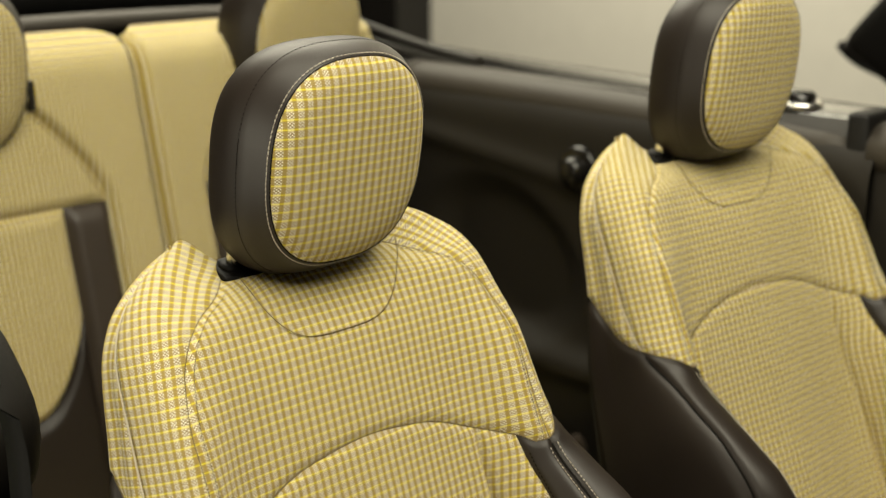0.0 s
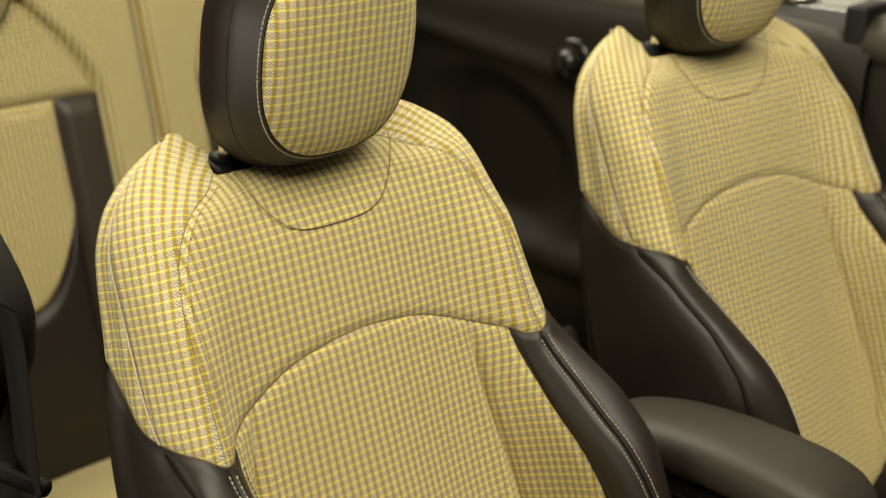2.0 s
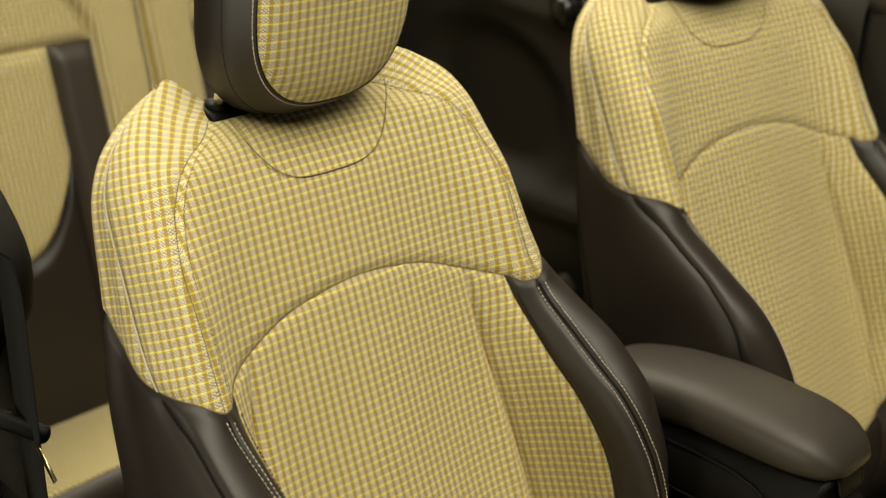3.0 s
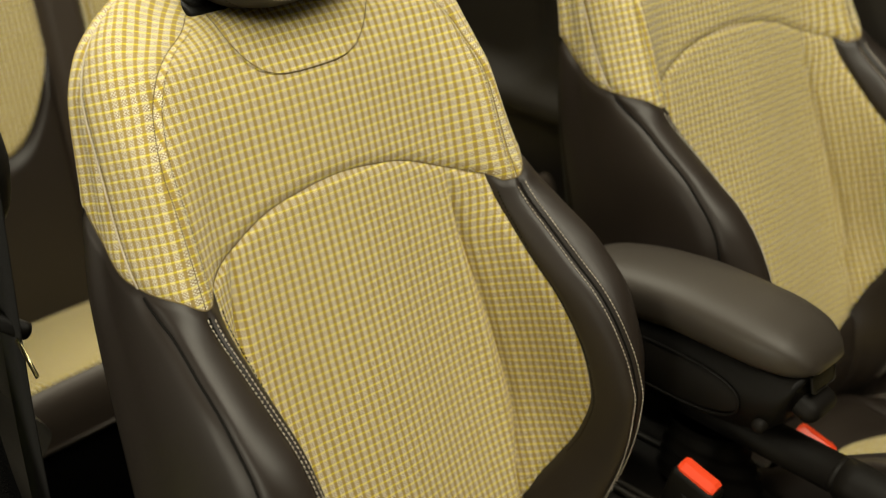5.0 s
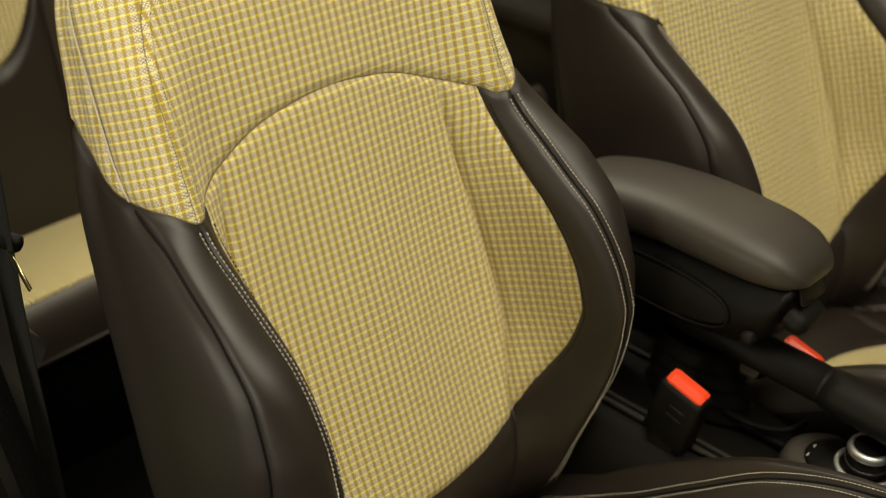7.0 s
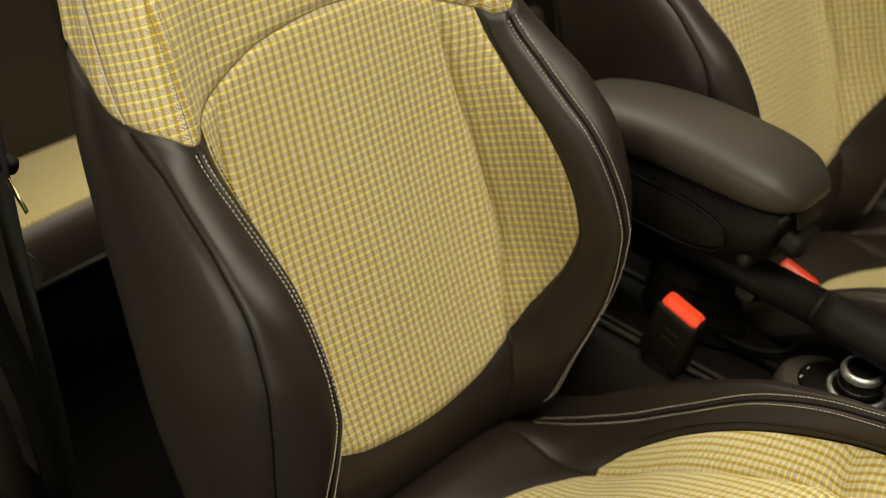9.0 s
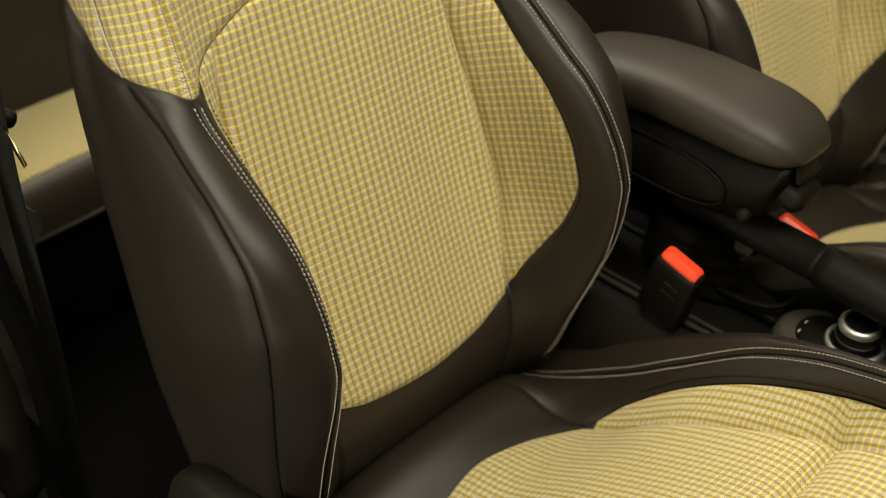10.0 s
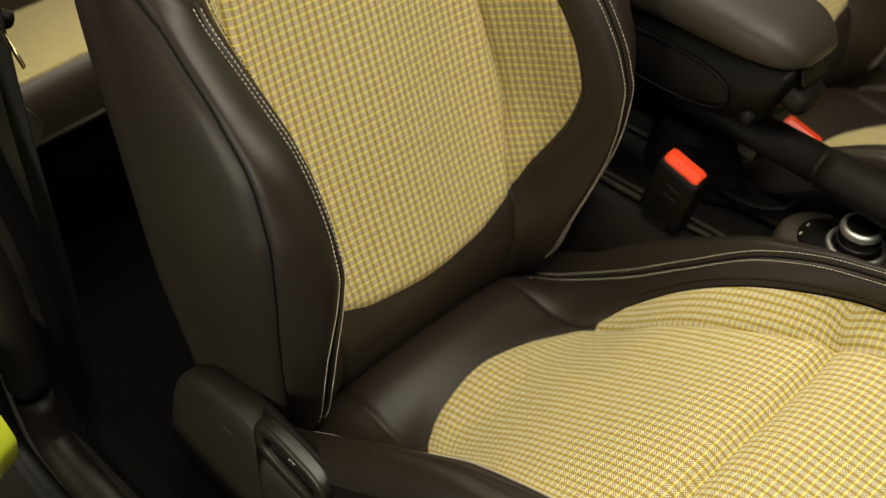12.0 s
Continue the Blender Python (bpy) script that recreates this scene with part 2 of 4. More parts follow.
def lathe(profile, sides=40):
    """Turned shape: (radius, height) profile round z."""
    bm = bmesh.new()
    rings = []
    for r, z in profile:
        if r < 1e-6:
            rings.append([bm.verts.new((0, 0, z))])
        else:
            rings.append([bm.verts.new((r * math.cos(a), r * math.sin(a), z)) for a in (2 * math.pi * k / sides for k in range(sides))])
    for a, b in zip(rings[:-1], rings[1:]):
        for k in range(sides):
            k2 = (k + 1) % sides
            if len(a) == 1:
                bm.faces.new((a[0], b[k2], b[k]))
            elif len(b) == 1:
                bm.faces.new((a[k], a[k2], b[0]))
            else:
                bm.faces.new((a[k], a[k2], b[k2], b[k]))
    return bm


def stitches(name, lines, pitch, length, width, mat):
    """Separate thread stitches along lines of points (with outward normals), joined."""
    verts, faces = [], []
    for pts, nrm in lines:
        t = np.r_[0, np.cumsum(np.linalg.norm(np.diff(pts, axis=0), axis=1))]
        for q in np.arange(pitch, t[-1] - pitch, pitch):
            at = lambda x: np.array([np.interp(x, t, pts[:, k]) for k in range(3)])
            n = np.array([np.interp(q, t, nrm[:, k]) for k in range(3)])
            n /= np.linalg.norm(n)
            a, c, b = at(q - length / 2), at(q), at(q + length / 2)
            d = (b - a) / np.linalg.norm(b - a)
            s = np.cross(d, n) * width / 2
            base = len(verts)
            for p, lift, w in ((a, 0.0, 0.55), (c + (c - a) * 0.0, 0.55, 1.0), (b, 0.0, 0.55)):
                verts += [p - s * w + n * width * (lift - 0.35), p - s * w * 0.7 + n * width * (lift + 0.35),
                          p + s * w * 0.7 + n * width * (lift + 0.35), p + s * w + n * width * (lift - 0.35)]
            for r in (0, 4):
                for k in range(4):
                    faces.append((base + r + k, base + r + (k + 1) % 4, base + r + 4 + (k + 1) % 4, base + r + 4 + k))
            faces += [(base, base + 3, base + 2, base + 1), (base + 8, base + 9, base + 10, base + 11)]
    me = bpy.data.meshes.new(name)
    me.from_pydata([tuple(v) for v in verts], [], faces)
    return finish(me, mat)


def seam_tube(name, pts, radius, mat, parent, label=""):
    return part(name, tube(pts, radius, 8), mat, parent, label)


# ================= upholstered shapes =================
RECLINE = radians(20.0)
E_S = np.array([0, -math.sin(RECLINE), math.cos(RECLINE)])
E_N = np.array([0, math.cos(RECLINE), math.sin(RECLINE)])
PIVOT = np.array([0.0, 0.10, 0.45])  # of the backrest's own axes, in the seat's place


def back_ridge(x):
    return curve([0, 0.07, 0.10, 0.13, 0.15, 0.2], [0.690, 0.690, 0.703, 0.727, 0.719, 0.70], np.abs(x))


def back_section(s):
    """Half section of the backrest at height s: centre, crease, crest, outer edge, side, back edge, back centre."""
    g = lambda *k: curve([p[0] for p in k], [p[1] for p in k], s)
    x1 = g((-0.15, 0.14), (0.03, 0.156), (0.14, 0.174), (0.25, 0.167), (0.36, 0.158), (0.45, 0.150), (0.6, 0.12), (0.66, 0.088), (0.72, 0.05))
    x2 = g((-0.15, 0.195), (-0.05, 0.203), (0.06, 0.217), (0.15, 0.213), (0.3, 0.208), (0.41, 0.215), (0.545, 0.216), (0.608, 0.203), (0.645, 0.186), (0.668, 0.163), (0.685, 0.132), (0.72, 0.085))
    x3 = g((-0.15, 0.225), (0.0, 0.249), (0.1, 0.262), (0.2, 0.27), (0.3, 0.268), (0.43, 0.256), (0.55, 0.246), (0.62, 0.236), (0.66, 0.217), (0.69, 0.186), (0.72, 0.138))
    x4 = g((-0.15, 0.235), (0.0, 0.26), (0.1, 0.275), (0.2, 0.284), (0.3, 0.282), (0.43, 0.265), (0.5, 0.255), (0.55, 0.248), (0.62, 0.238), (0.66, 0.219), (0.69, 0.188), (0.72, 0.142))
    x5 = g((-0.15, 0.235), (0.43, 0.241), (0.55, 0.226), (0.62, 0.215), (0.66, 0.199), (0.69, 0.172), (0.72, 0.128))
    n0 = g((-0.15, -0.075), (-0.115, -0.034), (-0.08, -0.008), (-0.04, 0.009), (0.0, 0.015), (0.1, 0.012), (0.3, 0.010), (0.45, 0.014), (0.6, 0.02), (0.66, 0.008), (0.695, -0.012), (0.72, -0.04))
    n1 = g((-0.15, -0.075), (-0.115, -0.034), (-0.08, -0.009), (-0.04, 0.007), (0.0, 0.012), (0.1, 0.010), (0.3, 0.010), (0.42, 0.013), (0.47, 0.016), (0.6, 0.022), (0.66, 0.014), (0.695, -0.006), (0.72, -0.04))
    n2 = g((-0.15, -0.05), (-0.1, 0.010), (-0.047, 0.050), (0.019, 0.099), (0.059, 0.126), (0.113, 0.154), (0.153, 0.167), (0.185, 0.166), (0.228, 0.158), (0.272, 0.141),
           (0.314, 0.113), (0.348, 0.0914), (0.408, 0.06), (0.54, 0.05), (0.608, 0.035), (0.652, 0.027), (0.685, 0.004), (0.72, -0.04))
    n3 = g((-0.15, -0.03), (-0.02, 0.028), (0.06, 0.072), (0.14, 0.116), (0.2, 0.140), (0.25, 0.143), (0.32, 0.118), (0.375, 0.075), (0.437, 0.030),
           (0.553, 0.004), (0.62, -0.003), (0.66, -0.009), (0.69, -0.020), (0.72, -0.04))
    n5 = g((-0.15, -0.165), (0.07, -0.165), (0.2, -0.145), (0.39, -0.105), (0.50, -0.075), (0.55, -0.066), (0.62, -0.062), (0.68, -0.058), (0.705, -0.052), (0.72, -0.04))
    n4 = 0.5 * n3 + 0.5 * n5
    zero = np.zeros_like(s)
    bow = g((-0.15, 0.02), (0.6, 0.02), (0.72, 0.0))
    return [zero, x1, x2, x3, x4, x5, zero], [n0, n1, n2, n3, n4, n5, n5 - bow]


YOKE = ([-0.5, 0, 0.5, 1.0, 1.35, 1.5, 1.75, 2.0, 2.5, 3.0, 3.5, 4.0, 4.5, 6.0], [0.473, 0.482, 0.473, 0.445, 0.428, 0.423, 0.412, 0.412, 0.427, 0.440, 0.455, 0.482, 0.520, 0.56])
LOWER = ([-0.5, 0, 0.5, 1.0, 1.3, 6.0], [-0.014, -0.020, -0.014, 0.014, 0.028, 0.028])
EDGE = ([0.02, 0.045, 0.062, 0.1, 0.15, 0.22, 0.28, 0.35, 0.40, 0.44], [1.01, 1.18, 1.30, 1.49, 1.60, 1.64, 1.63, 1.57, 1.50, 1.42])


def back_point(s, v, s_true=None):
    """Places on the backrest in the seat's axes, from height s and section parameter v."""
    xs, ns = back_section(s)
    x, n = across(xs, v, True), across(ns, v)
    st = s if s_true is None else s_true
    P = x[..., None] * np.array([1.0, 0, 0]) + st[..., None] * E_S + n[..., None] * E_N
    return P + PIVOT


def cushion_section(y):
    g = lambda *k: curve([p[0] for p in k], [p[1] for p in k], y)
    x1 = g((0.04, 0.14), (0.25, 0.145), (0.37, 0.16), (0.47, 0.18), (0.56, 0.198), (0.78, 0.19))
    x2 = g((0.04, 0.20), (0.242, 0.22), (0.316, 0.225), (0.51, 0.235), (0.78, 0.225))
    x3 = g((0.04, 0.238), (0.2, 0.252), (0.3, 0.256), (0.78, 0.247))
    x4 = g((0.04, 0.25), (0.3, 0.280), (0.78, 0.266))
    z0 = g((0.04, 0.285), (0.07, 0.312), (0.11, 0.340), (0.15, 0.349), (0.2, 0.340), (0.25, 0.350), (0.35, 0.408), (0.45, 0.462), (0.53, 0.495), (0.60, 0.52), (0.68, 0.52), (0.74, 0.485), (0.78, 0.42))
    z1 = g((0.04, 0.270), (0.07, 0.297), (0.11, 0.323), (0.15, 0.333), (0.2, 0.326), (0.25, 0.340), (0.366, 0.424), (0.46, 0.469), (0.547, 0.50), (0.62, 0.52), (0.68, 0.52), (0.74, 0.485), (0.78, 0.42))
    z2 = g((0.04, 0.265), (0.1, 0.285), (0.242, 0.374), (0.316, 0.436), (0.416, 0.516), (0.51, 0.558), (0.6, 0.578), (0.68, 0.565), (0.74, 0.515), (0.78, 0.43))
    z3 = z2 + g((0.04, 0.0), (0.15, 0.034), (0.25, 0.039), (0.32, 0.030), (0.38, 0.017), (0.44, 0.005), (0.5, -0.002), (0.78, -0.006))
    z4 = z2 - g((0.04, 0.03), (0.2, 0.012), (0.4, 0.034), (0.7, 0.05), (0.78, 0.03))
    z5 = g((0.04, 0.22), (0.3, 0.25), (0.78, 0.33))
    zero = np.zeros_like(y)
    return [zero, x1, x2, x3, x4, x4 - 0.02, zero], [z0, z1, z2, z3, z4, z5, z5 - 0.01]


C_REAR = ([-0.5, 0, 0.5, 0.85, 1.0, 1.3, 6.0], [0.212, 0.200, 0.212, 0.238, 0.256, 0.262, 0.262])
C_EDGE = ([0.25, 0.28, 0.34, 0.42, 0.5, 0.58, 0.66, 0.78], [1.04, 1.38, 1.50, 1.50, 1.48, 1.45, 1.42, 1.40])


def cushion_point(y, v):
    xs, zs = cushion_section(y)
    x, z = across(xs, v, True), across(zs, v)
    return np.stack([x, y * np.ones_like(x), z], -1)


def normals_of(P):
    du, dv = np.gradient(P, axis=1), np.gradient(P, axis=0)
    n = np.cross(du, dv)
    return n / (np.linalg.norm(n, axis=-1, keepdims=True) + 1e-12)


def near_distance(P, Q):
    """Distance from each grid point to the nearest of the points Q."""
    flat = P.reshape(-1, 3)
    out = np.empty(len(flat))
    for k in range(0, len(flat), 4000):
        d = ((flat[k:k + 4000, None, :] - Q[None]) ** 2).sum(-1)
        out[k:k + 4000] = np.sqrt(d.min(1))
    return out.reshape(P.shape[:2])


def upholstery(rows, cols, point, warp_row, warp_col, seams, parent, pieces, groove=0.0035, width=0.005, out=1, fold=None, cross=None):
    """Builds a padded form: a half grid (rows by cols), mirrored, cut into pieces along its seams.
    rows, cols: lists of block sizes; warp_row(block, t, v) and warp_col(block, t, s) give the grid's parameters."""
    ri = np.r_[0, np.cumsum(rows)]
    ci = np.r_[0, np.cumsum(cols)]
    nr, nc = ri[-1] + 1, ci[-1] + 1
    V = np.zeros((nr, nc))
    S = np.zeros((nr, nc))
    E = np.zeros((nr, nc))
    base_v = np.concatenate([np.linspace(warp_col(b, 0.0, None), warp_col(b, 1.0, None), n + 1)[(0 if b == 0 else 1):] for b, n in enumerate(cols)])
    V[:] = base_v
    for turn in range(3):  # rows depend on columns and back
        for b, n in enumerate(rows):
            t = np.linspace(0, 1, n + 1)
            for i in range(n + 1):
                S[ri[b] + i], E[ri[b] + i] = warp_row(b, t[i], V[ri[b] + i])
        for b, n in enumerate(cols):
            t = np.linspace(0, 1, n + 1)
            for j in range(n + 1):
                V[:, ci[b] + j] = warp_col(b, t[j], E[:, ci[b] + j])
    P = point(S, V, E)
    N = out * normals_of(P)
    Q = np.concatenate([P[:, ci[k]][ri[a]:ri[b] + 1] if kind == "c" else P[ri[k], ci[a]:ci[b] + 1] for kind, k, a, b in seams])
    Q = np.concatenate([Q[:-1], (Q[:-1] + Q[1:]) / 2])
    D = near_distance(P, Q)
    P = P - N * (groove * np.exp(-(D / width) ** 2))[..., None]
    if fold:  # a valley along the crease: the middle field ends in a roll, the outer one dips under it
        D = near_distance(P, P[ri[fold[0]]:ri[fold[1]] + 1, ci[1]])
        side = np.arange(nc)[None, :] > ci[1]
        dip = np.where(side, 0.72 * np.exp(-D / (0.42 * fold[3])) + 0.28 * np.exp(-(D / (1.6 * fold[3])) ** 2), np.exp(-D / (0.2 * fold[3])))
        ease = np.clip((ri[fold[1]] - np.arange(nr)) / 26.0, 0, 1)[:, None]
        P = P - N * (fold[2] * dip * ease * ease * (3 - 2 * ease))[..., None]
    if cross:  # a sewn valley across, with puffed rolls on both sides
        D = near_distance(P, P[ri[cross[0]], :ci[1] - 1])
        P = P - N * (cross[1] * np.exp(-D / cross[2]))[..., None]
    U = np.concatenate([np.zeros((nr, 1)), np.cumsum(np.linalg.norm(np.diff(P, axis=1), axis=2), 1)], 1)
    W, cut = S.copy(), {}
    if out < 0:  # the backrest: straight cloth over the shoulders, turned over at the top
        run, rise = np.linalg.norm(np.diff(P, axis=0), axis=2), np.diff(S, axis=0)
        W[1:] = S[:1] + np.cumsum(np.where(S[1:] > 0.63, run, rise), 0)
        depth = (P - PIVOT) @ E_N
        a, b, c = ri[2], ci[3], ci[4]
        yoke_u, strap_u, side_u = U.copy(), U.copy(), U.copy()  # each cloth piece is cut by itself
        yoke_u[a:, :b + 1] = P[a:, :b + 1, 0]
        strap_u[a:, b:c + 1] = 0.75 * P[a:, b:c + 1, 0] - 0.88 * depth[a:, b:c + 1] + 0.11
        side_u[a:, c:] = 0.3 - depth[a:, c:]
        cut = {"yoke": yoke_u, "shoulder": strap_u, "shoulder_side": side_u, "back_top": side_u}
    if out > 0:
        W[1:] = S[:1] + np.cumsum(np.linalg.norm(np.diff(P[:, :1], axis=0), axis=2) + 0 * S[1:], 0)
    for name, mat, r0, r1, c0, c1, both, label in pieces:
        i0, i1, j0, j1 = ri[r0], ri[r1] + 1, ci[c0], ci[c1] + 1
        p, uv = P[i0:i1, j0:j1], np.stack([cut.get(name, U), W], -1)[i0:i1, j0:j1]
        pm, um = p[:, ::-1] * np.array([-1, 1, 1]), uv[:, ::-1] * np.array([-1, 1])
        if both and c0 == 0:
            full, fu = np.concatenate([pm[:, :-1], p], 1), np.concatenate([um[:, :-1], uv], 1)
            child(name, grid_mesh(name, full, mat, fu, out < 0), parent, label)
        elif both:  # a piece that closes over the back
            full, fu = np.concatenate([p, pm[:, 1:]], 1), np.concatenate([uv, um[:, 1:]], 1)
            child(name, grid_mesh(name, full, mat, fu, out < 0), parent, label)
        else:
            child(name, grid_mesh(name, p, mat, uv, out < 0), parent, label)
            child(name, grid_mesh(name, pm, mat, um, out < 0), parent, label)
    return P, N, S, V, ri, ci


def mirror(pts):
    return np.asarray(pts) * np.array([-1.0, 1, 1])


def ring_form(rings, sides=96):
    """Rings of a padded head: (half width, half height, centre height, forward, squareness, drop of the lower half)."""
    out = []
    for hw, hh, cz, fy, power, drop in rings:
        a = np.linspace(0, 2 * math.pi, sides, endpoint=False)
        c, s = np.cos(a), np.sin(a)
        x = hw * np.sign(c) * np.abs(c) ** (2 / power)
        z = hh * np.sign(s) * np.abs(s) ** (2 / power)
        z = np.where(z < 0, z * drop, z)
        out.append(np.stack([x, np.full_like(x, fy), cz + z], 1))
    return np.stack(out)


# ================= the hall and the car's shell =================
def flat_box(name, lo, hi, mat, label, category="", kind="structure", bevel=0.0):
    size = [b - a for a, b in zip(lo, hi)]
    ob = new(name, bm_mesh(name, block(size, [(a + b) / 2 for a, b in zip(lo, hi)], bevel), mat, bevel > 0))
    return tagged(ob, label, category, kind=kind)


flat_box("floor", (-7, -7, -0.1), (7, 7, 0.0), FLOOR, "grey concrete floor of the show hall", "floor")
flat_box("wall_west", (-4.6, -7, 0), (-4.4, 7, 4.4), WALL, "plain off-white painted hall wall behind the car", "wall")
# the other walls and the ceiling are unseen, darkened to lower the ambient light
flat_box("wall_south", (-7, -6.2, 0), (7, -6.0, 4.4), WALL_DARK, "plain unseen hall wall, kept dark to hold down bounce light", "wall")
flat_box("wall_east", (5.0, -7, 0), (5.2, 7, 4.4), WALL_DARK, "plain unseen hall wall, kept dark to hold down bounce light", "wall")
flat_box("wall_north", (-7, 6.0, 0), (7, 6.2, 4.4), WALL_DARK, "plain unseen hall wall, kept dark to hold down bounce light", "wall")
flat_box("ceiling", (-7, -7, 4.4), (7, 7, 4.5), WALL_DARK, "plain unseen hall ceiling, kept dark to hold down bounce light", "ceiling")
flat_box("wall_pier", (-4.4, -5.95, 0), (-4.1, -4.98, 4.4), GLOSS_BLACK, "black vertical panel standing against the hall wall", "panel")


def sheet(name, pts_a, pts_b, n, mat, label, category, thick=0.02, kind="structure"):
    """A curved panel spanned between two smooth lines."""
    A, Bp = smooth_path(pts_a, n), smooth_path(pts_b, n)
    t = np.linspace(0, 1, 14)[:, None, None]
    P = A[None] * (1 - t) + Bp[None] * t
    ob = new(name, grid_mesh(name, P, mat))
    sol = ob.modifiers.new("thickness", "SOLIDIFY")
    sol.thickness, sol.offset = thick, 0
    return tagged(ob, label, category, kind=kind)


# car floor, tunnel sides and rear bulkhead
flat_box("car_floor", (-0.70, -1.35, 0.12), (0.70, 1.2, 0.17), CARPET_SHADED, "black carpet on the car's floor, with the footwell's shade in its colour", "carpet")


# ================= front seats =================
def backrest(seat):
    def warp_row(b, t, V):
        lo, yk = curve(*LOWER, V), curve(*YOKE, V)
        if b == 0:
            s = -0.15 + (lo + 0.15) * t
            return s, s
        if b == 1:
            s = lo + (yk - lo) * t
            return s, s
        e = yk + (0.72 - yk) * (1 - (1 - t) ** 1.5)
        xs, _ = back_section(np.full_like(V, 0.72))
        top = back_ridge(across(xs, V, True))
        return yk + (top - yk) * (1 - (1 - t) ** 1.5), e

    def warp_col(b, t, E):
        ve = 1.6 if E is None else curve(*EDGE, E)
        k = 3.0 if E is None else 3.0 + curve([0.40, 0.47, 0.55, 0.62, 0.68, 0.72], [0.0, 0.30, 0.36, 0.60, 1.0, 1.0], E)  # the piping's line
        c = 2.0 if E is None else 2.0 + curve([-0.15, 0.0, 0.30, 0.42, 0.48], [0.0, 0.12, 0.14, 0.04, 0.0], E)
        return (1 - (1 - t) ** 1.5, 1 + (ve - 1) * t ** 1.2, ve + (c - ve) * t, c + (k - c) * t, k + (4.6 - k) * t, 4.6 + 1.4 * t)[b] + (0 if E is None else 0 * E)

    seams = [("c", 1, 0, 2), ("c", 2, 1, 2), ("c", 3, 0, 3), ("c", 4, 0, 3), ("r", 1, 0, 2), ("r", 2, 0, 5)]
    pieces = [
        ("yoke", CLOTH, 2, 3, 0, 3, True, "yellow checked cloth over the shoulders"),
        ("shoulder", CLOTH, 2, 3, 3, 4, False, "yellow checked cloth shoulder strip"),
        ("shoulder_side", CLOTH, 2, 3, 4, 5, False, "yellow checked cloth shoulder side"),
        ("back_top", CLOTH, 2, 3, 5, 6, True, "yellow checked cloth behind the shoulders"),
        ("centre_panel", CLOTH, 1, 2, 0, 1, True, "arched yellow checked cloth panel"),
        ("side_panel", CLOTH, 1, 2, 1, 2, False, "yellow checked cloth side panel"),
        ("lumbar_panel", LEATHER, 0, 1, 0, 1, True, "dark leather lower panel"),
        ("bolster_inner", LEATHER, 0, 2, 2, 3, False, "dark leather bolster face"),
        ("bolster_root", LEATHER, 0, 1, 1, 2, False, "dark leather bolster root"),
        ("bolster_front", LEATHER, 0, 2, 3, 4, False, "dark leather bolster front"),
        ("bolster_side", LEATHER, 0, 2, 4, 5, False, "dark leather bolster side"),
        ("back_cover", SHELL, 0, 2, 5, 6, True, "dark back cover"),
    ]
    P, N, S, V, ri, ci = upholstery([14, 110, 70], [34, 20, 16, 16, 14, 24], lambda S, V, E: back_point(E, V, S), warp_row, warp_col,
                                    seams, seat, pieces, out=-1, fold=(1, 2, 0.014, 0.020))
    lines = []
    for sign in (1, -1):  # double pale stitching along the crest, dark stitching beside the cloth
        k = np.array([sign, 1, 1])
        a, b = ri[0] + 3, ri[2]
        for off in (-0.0052, 0.0056):
            q = P[a:b, ci[3]] + N[a:b, ci[3]] * 0.0028
            side = np.gradient(P[a:b, ci[3] - 1:ci[3] + 2], axis=1)[:, 1]
            side /= np.linalg.norm(side, axis=1)[:, None]
            lines.append(((q + side * off) * k, N[a:b, ci[3]] * k))
    for line in lines:
        tagged(child("stitching", stitches("stitching", [line], 0.0051, 0.0034, 0.0012, THREAD), seat, "pale stitching along the seam"), kind="stuff")
    dark = []
    for sign in (1, -1):
        k = np.array([sign, 1, 1])
        a, b = ri[1] + 12, ri[2] - 2
        q = P[a:b, ci[2]] + N[a:b, ci[2]] * 0.003
        side = P[a:b, ci[2] + 1] - P[a:b, ci[2]]
        side /= np.linalg.norm(side, axis=1)[:, None]
        dark.append(((q + side * 0.0095) * k, N[a:b, ci[2]] * k))
    for line in dark:
        tagged(child("dark_stitching", stitches("dark_stitching", [line], 0.0049, 0.0034, 0.0016, SEAM), seat, "dark stitching beside the cloth"), kind="stuff")
    for sign in (1, -1):
        k = np.array([sign, 1, 1])
        a = ri[2]
        q = P[a:ri[3] - 16, ci[4]] + N[a:ri[3] - 16, ci[4]] * 0.0018
        seam_tube("piping", q[::2] * k, 0.0010, PIPING, seat, "cream piping along the shoulder")
        q = P[a:ri[3] - 8, ci[3]] + N[a:ri[3] - 8, ci[3]] * 0.0002
        seam_tube("shoulder_seam", q[::2] * k, 0.0005, SEAM_CLOTH, seat)
        b = ri[3] - 12
        side = P[a:b, ci[3] - 1] - P[a:b, ci[3]]
        side /= np.linalg.norm(side, axis=1)[:, None]
        line = ((P[a:b, ci[3]] + side * 0.0085 + N[a:b, ci[3]] * 0.0012) * k, N[a:b, ci[3]] * k)
        tagged(child("shoulder_stitching", stitches("shoulder_stitching", [line], 0.0050, 0.0038, 0.0008, SEAM_CLOTH), seat, "brown top stitching beside the seam"), kind="stuff")
        q = P[ri[0]:ri[2], ci[4]] + N[ri[0]:ri[2], ci[4]] * 0.0004
        seam_tube("bolster_seam", q[::2] * k, 0.0014, SEAM, seat)
        q = P[ri[2], 0:ci[5]] + N[ri[2], 0:ci[5]] * 0.0004
        seam_tube("yoke_seam", q * k, 0.0007, SEAM_CLOTH, seat)
        q = P[ri[0]:ri[2], ci[3]] + N[ri[0]:ri[2], ci[3]] * 0.0002
